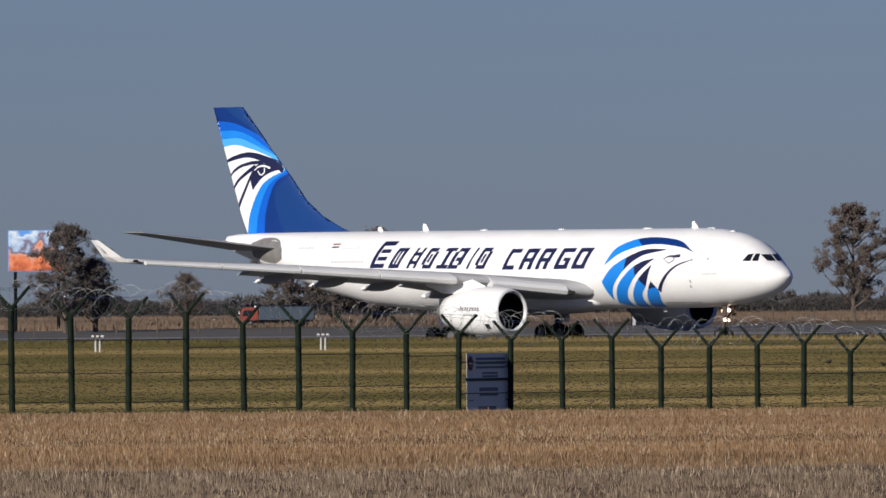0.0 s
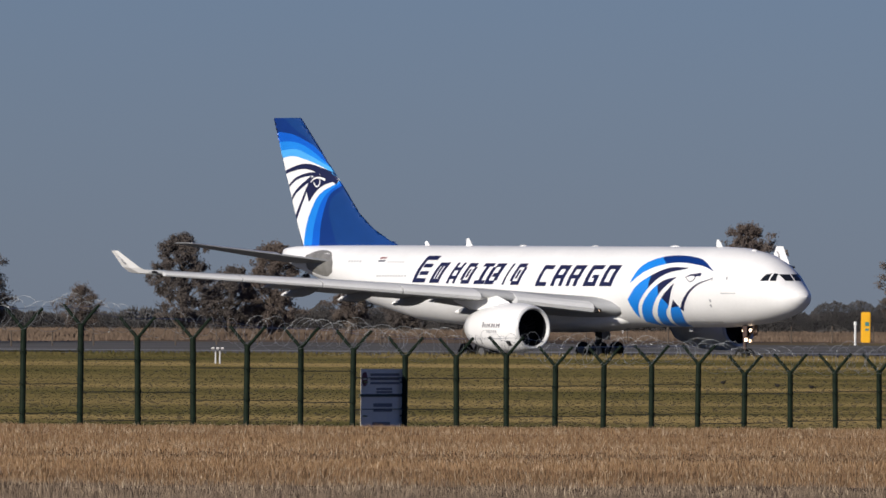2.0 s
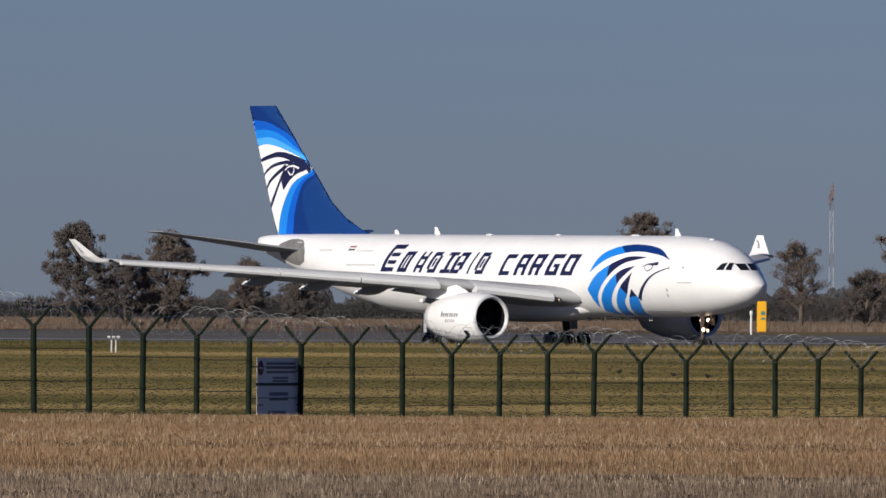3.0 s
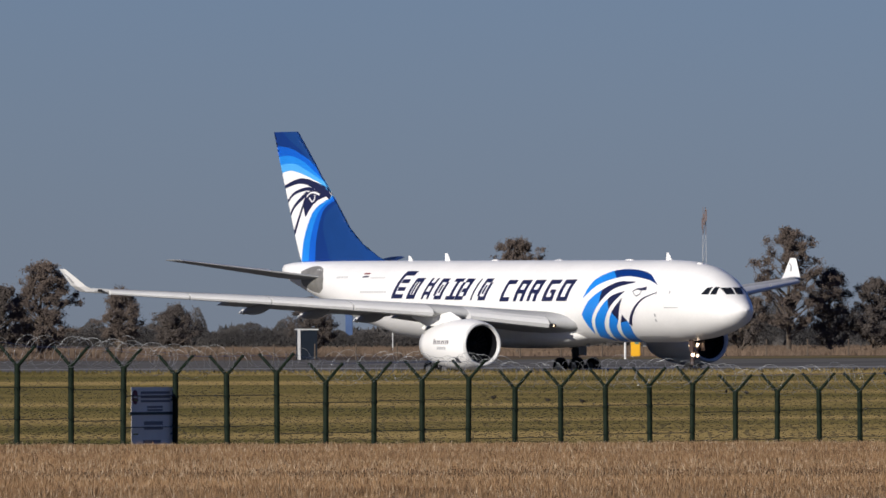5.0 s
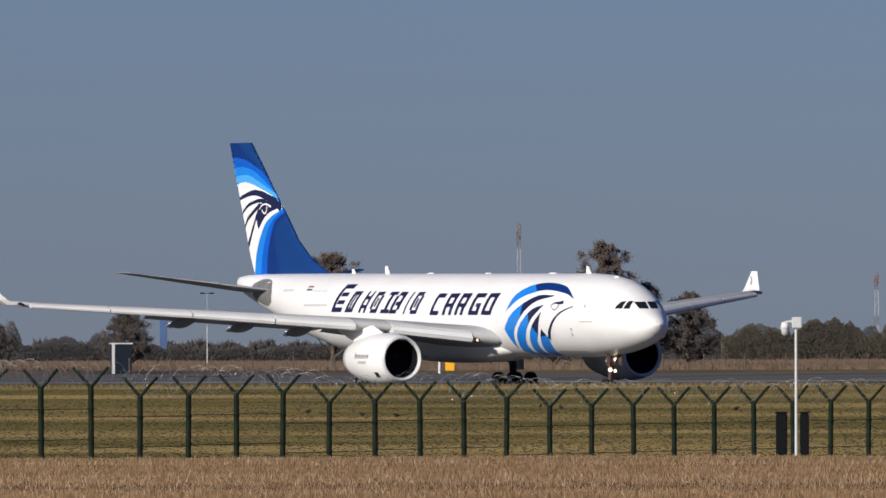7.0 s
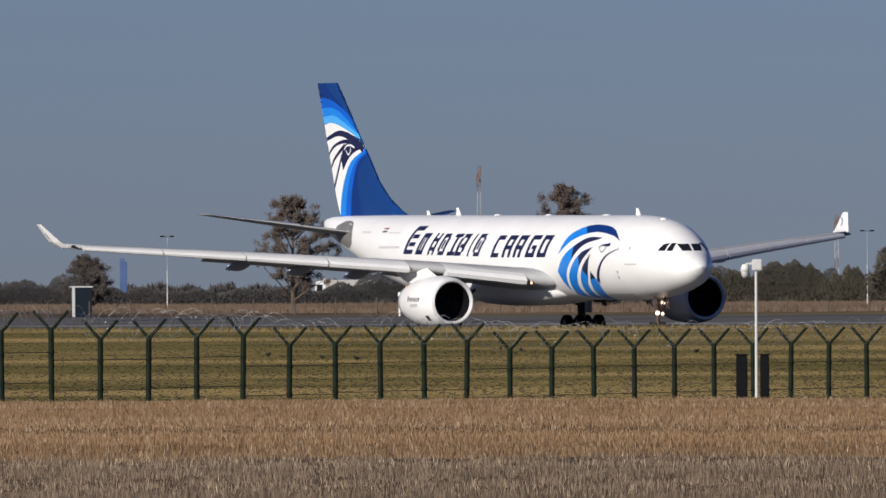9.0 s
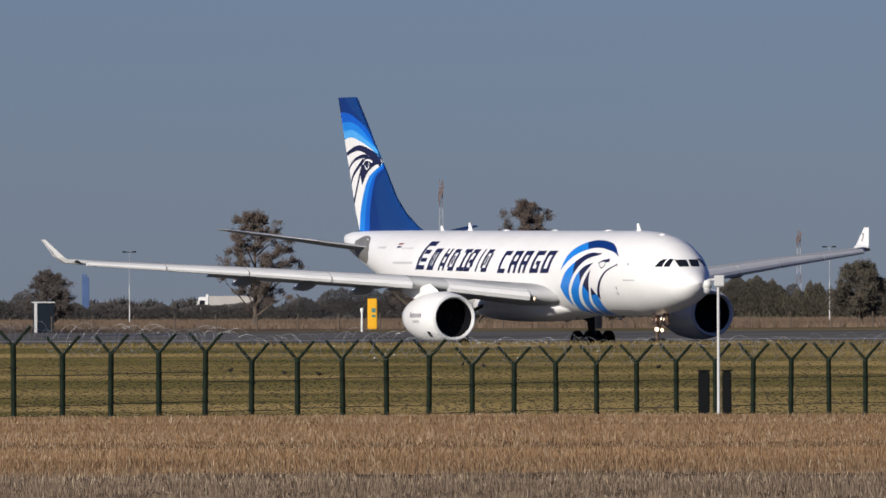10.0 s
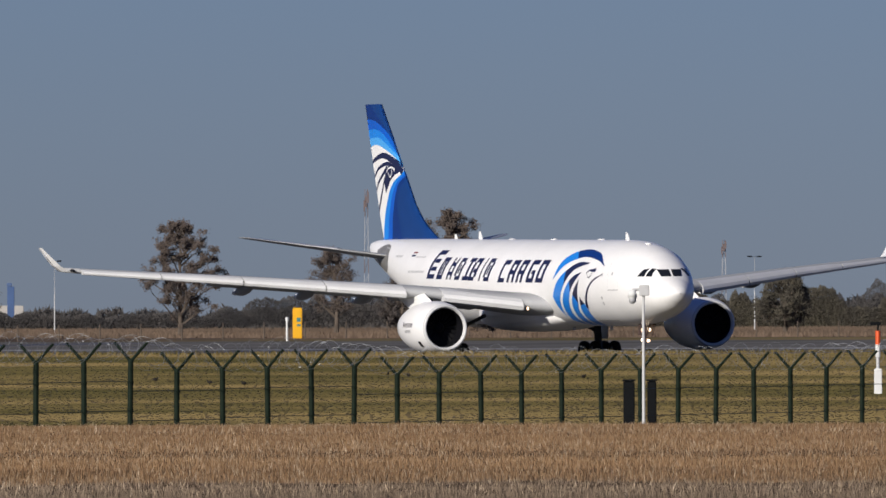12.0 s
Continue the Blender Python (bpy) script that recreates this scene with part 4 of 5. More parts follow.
def build_warning_board():
    """Two boards, one over the other, fixed to the fence."""
    a, b = post_place(8), post_place(9)
    along = (b - a)
    along.z = 0
    ang = math.degrees(math.atan2(along.y, along.x))
    start = a + along * 0.235
    m = Matrix.Translation((start.x, start.y, 0)) @ Matrix.Rotation(radians(ang), 4, "Z")
    length = along.length * 0.80
    for k, (z0, z1) in enumerate(((1.395, 1.90), (0.62, 1.375))):
        ob = empty("warning_board", m @ Matrix.Translation((0, 0.11, z0)), "grey-blue warning board with faded print on the fence", "sign", "boards on the fence")
        bm = bmesh.new()
        box(bm, 0, -0.012, 0, length, -0.008, z1 - z0)
        part("panel", bm, SIGN_GREY, ob)
        for x in (0.1, length - 0.1):
            part("bracket", tube(bmesh.new(), (x, 0.0, (z1 - z0) * .5), (x, -0.11, (z1 - z0) * .5), 0.012), POST_GREEN, ob)
        if k:
            # added dark strip that hides the bright gap between the boards
            bm = bmesh.new()
            box(bm, -0.1, -0.028, z1 - z0 - 0.01, length + 0.1, -0.016, z1 - z0 + 0.045)
            part("gap_strip", bm, WIRE_DARK, ob, "dark strip added over the gap between the boards")
        if k == 0:
            bm = bmesh.new()
            bmesh.ops.create_cone(bm, cap_ends=True, segments=24, radius1=0.14, radius2=0.14, depth=0.008, matrix=Matrix.Translation((0.17, -0.018, 0.31)) @ Matrix.Rotation(radians(90), 4, "X") @ Matrix.Diagonal((0.9, 1, 1, 1)))
            part("round_mark", bm, material("dark_red_mark", (0.16, 0.045, 0.06, 1), 0.6), ob)
            bm = bmesh.new()
            box(bm, 0.09, -0.026, 0.295, 0.25, -0.022, 0.325)
            part("round_mark_bar", bm, SIGN_GREY, ob)
        rows = ((0.37, 0.42, 0.45, 1.85), (0.29, 0.335, 0.45, 1.85), (0.21, 0.255, 0.45, 1.85), (0.10, 0.14, 0.75, 1.5), (0.04, 0.08, 0.75, 1.5)) if k == 0 else ((0.55, 0.62, 0.6, 1.5), (0.46, 0.50, 0.6, 1.5), (0.20, 0.26, 0.55, 1.4), (0.10, 0.15, 0.55, 1.4))
        for q0, q1, x0, x1 in rows:
            bm = bmesh.new()
            box(bm, x0, -0.017, q0, min(x1, length - .05), -0.0125, q1)
            part("print_bar", bm, SIGN_TEXT, ob)


build_warning_board()


def build_camera_pole():
    p = at(2.05, 311.0)
    top = rise(0.168, 311)
    ob = empty("surveillance_pole", Matrix.Translation(p), "slim pale grey pole carrying a white dome camera", "camera pole")
    hgt = top - p.z
    bm = bmesh.new()
    tube(bm, (0, 0, -0.1), (0, 0, hgt), 0.036, 0.030, 14)
    part("pole", bm, POLE_GREY, ob)
    bm = bmesh.new()
    box(bm, -0.09, -0.09, hgt - 0.22, 0.13, 0.09, hgt + 0.02, 0.015)
    part("junction_box", bm, POLE_GREY, ob)
    bm = bmesh.new()
    tube(bm, (-0.05, 0, hgt - 0.07), (-0.24, -0.02, hgt - 0.09), 0.03)
    part("bracket", bm, POLE_GREY, ob)
    bm = ball(bmesh.new(), (-0.24, -0.02, hgt - 0.22), 0.10, 0.10, 0.10)
    tube(bm, (-0.24, -0.02, hgt - 0.24), (-0.24, -0.02, hgt - 0.09), 0.11, 0.07, 14)
    part("camera_housing", bm, WHITE_FLAT, ob, "white camera housing", smooth=True)
    part("camera_dome", ball(bmesh.new(), (-0.24, -0.02, hgt - 0.31), 0.085, 0.085, 0.085), MARK_GREY, ob, smooth=True)
    for az, w in ((1.991, 0.25), (2.083, 0.20)):
        q = at(az, 322.0)
        z = rise(-0.212, 322) - q.z
        ob = empty("equipment_cabinet", Matrix.Translation(q), "narrow dark grey cabinet standing behind the fence", "cabinet", "cabinets by the pole")
        bm = bmesh.new()
        box(bm, -w / 2, -0.15, 0.06, w / 2, 0.15, z - 0.02, 0.02)
        part("body", bm, DARK_BOX, ob)
        bm = bmesh.new()
        box(bm, -w / 2 - 0.02, -0.17, z - 0.02, w / 2 + 0.02, 0.17, z + 0.02, 0.008)
        part("roof_plate", bm, DARK_BOX, ob)
        bm = bmesh.new()
        box(bm, -w / 2 - 0.03, -0.18, -0.1, w / 2 + 0.03, 0.18, 0.06)
        part("plinth", bm, WHITE_FLAT, ob)


build_camera_pole()


def picture_material(z0, z1):
    """Soft patches that go from orange below to blue and white above."""
    m = bpy.data.materials.new("billboard_picture")
    m.use_nodes = True
    n, l = m.node_tree.nodes, m.node_tree.links
    tc, sep, tex, add, ramp = (n.new("ShaderNode" + k) for k in ("TexCoord", "SeparateXYZ", "TexNoise", "Math", "ValToRGB"))
    tex.inputs["Scale"].default_value, tex.inputs["Detail"].default_value = 0.9, 3
    span = n.new("ShaderNodeMapRange")
    span.inputs["From Min"].default_value, span.inputs["From Max"].default_value = z0, z1
    l.new(tc.outputs["Object"], sep.inputs[0])
    l.new(tc.outputs["Object"], tex.inputs["Vector"])
    l.new(sep.outputs["Z"], span.inputs["Value"])
    add.operation = "MULTIPLY_ADD"
    add.inputs[1].default_value = 1.7
    l.new(tex.outputs["Fac"], add.inputs[0])
    l.new(span.outputs[0], add.inputs[2])
    half = n.new("ShaderNodeMath")
    half.operation = "MULTIPLY"
    half.inputs[1].default_value = 0.37
    l.new(add.outputs[0], half.inputs[0])
    l.new(half.outputs[0], ramp.inputs[0])
    cr = ramp.color_ramp
    cr.elements[0].position, cr.elements[0].color = 0.30, srgb(150, 70, 40)
    cr.elements[1].position, cr.elements[1].color = 0.74, srgb(80, 140, 210)
    for p, c in ((0.40, srgb(206, 108, 60)), (0.47, srgb(205, 150, 125)), (0.52, srgb(95, 85, 110)), (0.58, srgb(150, 175, 205)), (0.66, srgb(205, 215, 222))):
        cr.elements.new(p).color = c
    l.new(ramp.outputs[0], n["Principled BSDF"].inputs["Base Color"])
    n["Principled BSDF"].inputs["Roughness"].default_value = 0.6
    return m


def build_airfield_things():
    # white marker lights on legs in the grass
    for az in (-2.851, -1.945, -3.9):
        d = 790.0
        p = at(az, d)
        z1 = rise(-0.073, d) - p.z
        ob = empty("approach_light", Matrix.Translation(p), "white approach light unit on thin legs in the grass", "airfield light", "airfield lights")
        for x in (-0.12, 0.12):
            bm = bmesh.new()
            tube(bm, (x, 0, -0.05), (x, 0, z1 - 0.2), 0.05, 0.04)
            part("leg", bm, POLE_GREY, ob)
        for x in (-0.26, 0.0, 0.26):
            bm = bmesh.new()
            box(bm, x - 0.09, -0.22, z1 - 0.16, x + 0.09, 0.2, z1, 0.03)
            housing = part("lamp_housing", bm, APRON_GREY, ob)
            bm = bmesh.new()
            box(bm, x - 0.08, -0.225, z1 - 0.07, x + 0.08, -0.221, z1 - 0.01)
            part("lens", bm, WHITE_FLAT, housing)
    # orange and white post on a white plinth
    d = 565.0
    p = at(2.992, d)
    ob = empty("marker_post", Matrix.Translation(p), "orange and white striped post on a white plinth", "marker post")
    bm = bmesh.new()
    box(bm, -0.15, -0.15, -0.05, 0.15, 0.15, 1.0, 0.02)
    part("plinth", bm, WHITE_FLAT, ob)
    for z0, z1, m in ((1.0, 1.45, POLE_GREY), (1.45, 1.95, WHITE_FLAT), (1.95, 2.5, ORANGE)):
        bm = bmesh.new()
        tube(bm, (0, 0, z0), (0, 0, z1), 0.10 if z0 > 1.2 else 0.07, None, 12)
        part("pole_section", bm, m, ob)
    bm = bmesh.new()
    tube(bm, (0, 0, 2.5), (0, 0, 2.72), 0.04)
    box(bm, -0.3, -0.06, 2.72, 0.12, 0.06, 2.86, 0.02)
    part("lamp_head", bm, DARK_BOX, ob)
    # yellow panel beyond the taxiway, with a thin white stake
    d = 1145.0
    p = at(0.659, d)
    z0, z1 = rise(-0.038, d) - p.z, rise(0.083, d) - p.z
    ob = empty("guidance_panel", Matrix.Translation(p), "upright yellow guidance panel with blurred teal marking", "sign")
    bm = bmesh.new()
    box(bm, -0.38, -0.12, 0.02, 0.38, 0.12, z1, 0.05)
    part("panel", bm, YELLOW, ob)
    for za, zb in ((0.55, 0.68), (0.40, 0.47)):
        bm = bmesh.new()
        box(bm, -0.05, -0.13, z1 * za, 0.26, -0.122, z1 * zb)
        part("marking", bm, TEAL, ob)
    bm = bmesh.new()
    for x in (-0.25, 0.25):
        tube(bm, (x, 0, -0.1), (x, 0, 0.1), 0.05)
    part("foot", bm, POLE_GREY, ob)
    p = at(0.617, 1120.0)
    ob = empty("stake", Matrix.Translation(p), "thin white stake with a reflector cap", "stake")
    bm = bmesh.new()
    tube(bm, (0, 0, -0.1), (0, 0, rise(0.03, 1120) - p.z), 0.09, 0.08)
    part("rod", bm, WHITE_FLAT, ob)
    bm = bmesh.new()
    tube(bm, (0, 0, rise(0.03, 1120) - p.z), (0, 0, rise(0.045, 1120) - p.z), 0.14, 0.12)
    part("cap", bm, WHITE_FLAT, ob)
    # switch hut
    d = 1150.0
    p = at(-0.662, d)
    z1 = rise(0.075, d) - p.z
    ob = empty("switch_hut", Matrix.Translation(p) @ Matrix.Rotation(radians(7), 4, "Z"), "small dark blue equipment hut with a pale corner panel", "hut")
    bm = bmesh.new()
    box(bm, -0.8, -0.8, 0, 0.75, 0.8, z1 - 0.12)
    part("body", bm, HUT_DARK, ob)
    bm = bmesh.new()
    box(bm, -0.86, -0.86, 0, -0.62, -0.8, z1 - 0.12)
    part("corner_panel", bm, POLE_GREY, ob, "pale grey corner panel")
    bm = bmesh.new()
    box(bm, -0.9, -0.9, z1 - 0.12, 0.85, 0.9, z1, 0.03)
    part("roof", bm, POLE_GREY, ob)
    # billboard with plain blurred shapes
    d = 1196.0
    p = at(-3.094, d)
    z0, z1 = rise(0.185, d) - p.z, rise(0.352, d) - p.z
    ob = empty("billboard", Matrix.Translation(p), "tall billboard with orange and blue abstract picture", "billboard")
    bm = bmesh.new()
    box(bm, -2.4, -0.12, z0, 2.4, 0.12, z1, 0.03)
    part("panel", bm, material("billboard_sky", srgb(120, 160, 210), 0.6, second=srgb(70, 110, 180), scale=0.4), ob)
    bm = bmesh.new()
    for x in (-1.8, 1.8):
        tube(bm, (x, 0.2, -0.1), (x, 0.2, z1 - 0.2), 0.14)
    part("frame", bm, DARK_BOX, ob)
    bm = bmesh.new()
    box(bm, -2.32, -0.135, z0 + 0.06, 2.32, -0.125, z1 - 0.06)
    part("picture", bm, picture_material(z0, z1), ob, "abstract picture, orange below blue and white")
    # low posts of the far fence line
    proto = None
    for k in range(46):
        q = at(-3.6 + 0.165 * k, 1142.0)
        m = Matrix.Translation(q)
        if proto is None:
            bm = bmesh.new()
            tube(bm, (0, 0, -0.1), (0, 0, 1.35), 0.07, 0.06, 6)
            proto = part("far_stake", bm, BARK, None)
            proto.matrix_basis = m
            tagged(proto, "thin weathered wooden stake in the far reeds", "stake", "far stakes")
        else:
            copy_thing(proto, m)


build_airfield_things()


def build_masts():
    for az, el, d, w in ((0.937, 0.56, 2300.0, 0.62), (2.374, 0.352, 2300.0, 0.62)):
        p = at(az, d)
        hgt = rise(el, d) - p.z
        ob = empty("lattice_mast", Matrix.Translation(p), "slender red and white lattice radio mast", "mast", "radio masts")
        n = 10
        for k in range(n):
            z0, z1 = hgt * k / n, hgt * (k + 1) / n
            paint = MARK_RED if k in (8, 9, 4) else MAST_GREY
            wa, wb = w * (1.35 - 0.7 * k / n), w * (1.35 - 0.7 * (k + 1) / n)
            for sx, sy in ((1, 1), (1, -1), (-1, 1), (-1, -1)):
                part("mast_leg", tube(bmesh.new(), (sx * wa / 2, sy * wa / 2, z0), (sx * wb / 2, sy * wb / 2, z1), 0.065, 0.065, 4), paint, ob)
            for s in (1, -1):
                part("brace", tube(bmesh.new(), (-wa / 2, s * wa / 2, z0), (wb / 2, s * wb / 2, z1), 0.03, 0.03, 4), paint, ob)
                part("brace", tube(bmesh.new(), (s * wa / 2, -wa / 2, z0), (s * wb / 2, wb / 2, z1), 0.03, 0.03, 4), paint, ob)
        for k in range(3):
            bm = bmesh.new()
            box(bm, -0.45 + 0.3 * k, -0.5, hgt * (.84 + .03 * k), -0.2 + 0.3 * k, -0.4, hgt * (.92 + .03 * k))
            part("aerial_panel", bm, MARK_RED, ob)
    for az, el in ((-0.317, 0.272), (2.497, 0.283)):
        d = 1320.0
        p = at(az, d)
        hgt = rise(el, d) - p.z
        ob = empty("floodlight_mast", Matrix.Translation(p), "thin pale floodlight mast with dark lamp heads", "light mast", "floodlight masts")
        bm = bmesh.new()
        tube(bm, (0, 0, -0.1), (0, 0, hgt * 0.55), 0.06, 0.045, 6)
        part("lower_pole", bm, POLE_GREY, ob)
        bm = bmesh.new()
        tube(bm, (0, 0, hgt * 0.55), (0, 0, hgt), 0.02, 0.015, 5)
        part("upper_pole", bm, POLE_GREY, ob)
        for x in (-0.45, 0.45):
            bm = bmesh.new()
            box(bm, x - 0.2, -0.15, hgt - 0.03, x + 0.2, 0.15, hgt + 0.1, 0.02)
            tube(bm, (0, 0, hgt), (x, 0, hgt + .02), 0.02)
            part("lamp_head", bm, DARK_BOX, ob)


build_masts()


# ---- trees ----
def leaf_axes(nr, count, loose):
    """Two axes of each leaf clump; the clumps turn loosely to the open sky in the south."""
    a = np.array([1.0, 0, 0]) + nr.normal(0, loose, (count, 3))
    a /= np.linalg.norm(a, axis=1)[:, None]
    b = np.array([0, 0.5, 1.0]) + nr.normal(0, loose, (count, 3))
    b -= a * (a * b).sum(1)[:, None]
    b /= np.linalg.norm(b, axis=1)[:, None]
    return a, b


def sliver_mesh(name, base_v, base_f, tri, mat, parent=None):
    """One mesh of given verts and faces and many loose triangles, tri of shape (count, 3, 3)."""
    nb, nt = len(base_v), len(tri)
    co = np.concatenate([np.array(base_v, dtype=float).reshape(-1, 3), tri.reshape(-1, 3)])
    sizes = [len(f) for f in base_f] + [3] * nt
    idx = np.concatenate([np.array([i for f in base_f for i in f], dtype=int), nb + np.arange(nt * 3)])
    me = bpy.data.meshes.new(name)
    me.vertices.add(len(co))
    me.vertices.foreach_set("co", co.ravel())
    me.loops.add(len(idx))
    me.loops.foreach_set("vertex_index", idx)
    me.polygons.add(len(sizes))
    me.polygons.foreach_set("loop_start", np.concatenate([[0], np.cumsum(sizes)[:-1]]))
    me.update(calc_edges=True)
    me.materials.append(mat)
    ob = new(name, me)
    if parent:
        ob.parent = parent
    return ob


def prism(verts, faces, a, b, r0, r1):
    """A three-sided tapered twig."""
    d = (b - a).normalized()
    e = d.cross(Vector((0.3, 0.5, 0.81))).normalized()
    g = d.cross(e)
    k = len(verts)
    for p, r in ((a, r0), (b, r1)):
        verts += [p + e * r, p + (g * 0.87 - e * 0.5) * r, p - (g * 0.87 + e * 0.5) * r]
    faces += [(k, k + 1, k + 4, k + 3), (k + 1, k + 2, k + 5, k + 4), (k + 2, k, k + 3, k + 5)]


def build_tree(az, dist, top, half, crown0, count, mat, label, seed, leaf=0.36, lean=0.0):
    """A half-bare autumn tree: tapered trunk, limbs forking twice into twigs, and small leaves along the twigs."""
    rng = random.Random(seed)
    p = at(az, dist)
    hgt = rise(top, dist) - p.z
    rad = dist * math.tan(radians(half))
    c0 = max(0.7, rise(crown0, dist) - p.z)
    ob = empty("tree", Matrix.Translation(p), label, "tree", "trees beyond the taxiway")
    bm = bmesh.new()
    mid, tip = Vector((rng.uniform(-.15, .15), 0, hgt * 0.45)), Vector((rng.uniform(-.4, .4), 0, hgt * 0.92))
    tube(bm, (0, 0, -0.2), mid, 0.24, 0.15, 9)
    tube(bm, mid, tip, 0.15, 0.03, 7)
    part("trunk", bm, BARK, ob)
    verts, faces, twigs = [], [], []
    # the crown leans out unevenly: one reach for each of several sectors
    sector = [rng.uniform(0.72, 1.12) for _ in range(9)]
    limbs = 18 + count // 300
    for k in range(limbs):
        u = (k + rng.random()) / limbs
        z_end = c0 + (hgt - c0) * (0.06 + 0.94 * u ** 0.85)
        a = k * 2.4 + rng.uniform(-0.5, 0.5)
        reach = rad * float(np.interp(u, (0, 0.12, 0.4, 0.7, 0.9, 1), (0.6, 0.92, 1.0, 0.72, 0.36, 0.05))) * sector[int(a * 1.43) % 9] * rng.uniform(0.62, 1.05)
        e = Vector((math.cos(a) * reach + tip.x * u, math.sin(a) * reach, z_end))
        z0 = max(c0 * 0.5, min(hgt * 0.85, z_end - reach * rng.uniform(0.5, 1.0)))
        s0 = Vector((0, 0, 0)).lerp(mid, z0 / mid.z) if z0 < mid.z else mid.lerp(tip, (z0 - mid.z) / (tip.z - mid.z))
        m = s0.lerp(e, 0.55) + Vector((0, 0, 0.06 * reach))
        prism(verts, faces, s0, m, 0.09, 0.055)
        prism(verts, faces, m, e, 0.055, 0.02)
        for j in range(5):
            q = s0.lerp(m, rng.uniform(0.6, 1)) if j == 0 else m.lerp(e, rng.uniform(0, 1))
            w = Vector((rng.uniform(-1, 1), rng.uniform(-1, 1), rng.uniform(-0.35, 0.9))).normalized() * rng.uniform(0.45, 1.0) * (0.35 + 0.24 * rad)
            r = q + w * (1.0 if q.z + w.z < hgt - 0.1 else 0.35)
            r.z = max(c0 * 0.7, r.z)
            prism(verts, faces, q, r, 0.026, 0.012)
            for i in range(4):
                c = q.lerp(r, rng.uniform(0.3, 1))
                d = c + Vector((rng.uniform(-1, 1), rng.uniform(-1, 1), rng.uniform(-0.4, 0.9))).normalized() * rng.uniform(0.25, 0.6)
                prism(verts, faces, c, d, 0.012, 0.006)
                twigs.append((c, d))
    raw("branching", [tuple(v) for v in verts], faces, BARK, ob)
    nr = np.random.default_rng(seed)
    total = int(count * 5.5)
    weight = nr.gamma(0.9, 1.0, len(twigs))  # some twigs are bare, some are thick with leaves
    pick = nr.choice(len(twigs), total, p=weight / weight.sum())
    ta, tb = np.array([tuple(c) for c, _ in twigs])[pick], np.array([tuple(d) for _, d in twigs])[pick]
    ctr = ta + (tb - ta) * nr.uniform(0.1, 1.15, (total, 1)) + nr.normal(0, 0.13, (total, 3))
    a, b = leaf_axes(nr, total, 0.8)
    sz = leaf * 0.28 * nr.uniform(0.6, 1.3, total)[:, None]
    tri = np.stack([ctr - a * sz * 0.55, ctr + a * sz * 0.55, ctr + b * sz], 1)
    sliver_mesh("crown", [], [], tri, mat, ob)
    return ob


def build_trees():
    brown = "tree with sparse brown autumn leaves beyond the taxiway"
    dark = "dense dark brown autumn tree beyond the taxiway"
    build_tree(0.188, 1215, 0.425, 0.195, 0.06, 4600, LEAF_BROWN, brown, 11, 0.40)
    build_tree(1.275, 1235, 0.462, 0.19, 0.06, 4800, LEAF_BROWN, brown, 12, 0.42)
    build_tree(1.44, 1240, 0.30, 0.13, 0.0, 3600, LEAF_DARK, dark, 13, 0.40)
    build_tree(1.62, 1240, 0.265, 0.13, 0.0, 3600, LEAF_DARK, dark, 14, 0.40)
    build_tree(1.08, 1250, 0.20, 0.12, 0.0, 2600, LEAF_DARK, dark, 24, 0.40)
    build_tree(0.815, 1225, 0.315, 0.125, 0.06, 2200, LEAF_BROWN, "slender half-bare tree beyond the taxiway", 15, 0.34)
    build_tree(-2.09, 1205, 0.372, 0.17, 0.02, 5200, LEAF_DARK, dark, 16, 0.42)
    build_tree(-1.735, 1210, 0.34, 0.165, 0.0, 5200, LEAF_BROWN, dark, 17, 0.42)
    build_tree(-1.90, 1220, 0.24, 0.16, -0.01, 3600, LEAF_DARK, dark, 25, 0.42)
    build_tree(-2.98, 1172, 0.365, 0.205, 0.02, 4600, LEAF_DARK, "half-bare dark tree growing before the billboard", 18, 0.36)
    build_tree(-2.86, 1176, 0.23, 0.11, 0.0, 2600, LEAF_DARK, dark, 26, 0.36)
    build_tree(-1.415, 1225, 0.225, 0.11, 0.02, 3000, LEAF_BROWN, brown, 19, 0.36)
    build_tree(-2.50, 1260, 0.16, 0.09, 0.0, 1800, LEAF_BROWN, "small bare grey-brown tree beyond the taxiway", 20, 0.30)
    build_tree(2.622, 1230, 0.212, 0.135, 0.02, 3600, LEAF_OLIVE, "round olive-brown tree beyond the taxiway", 21, 0.38)
    build_tree(-0.63, 1300, 0.185, 0.12, -0.01, 4200, LEAF_DARK, "dark rounded leafless tree", 22, 0.36)
    build_tree(-1.20, 1290, 0.16, 0.12, -0.01, 3000, LEAF_DARK, dark, 23, 0.38)


build_trees()


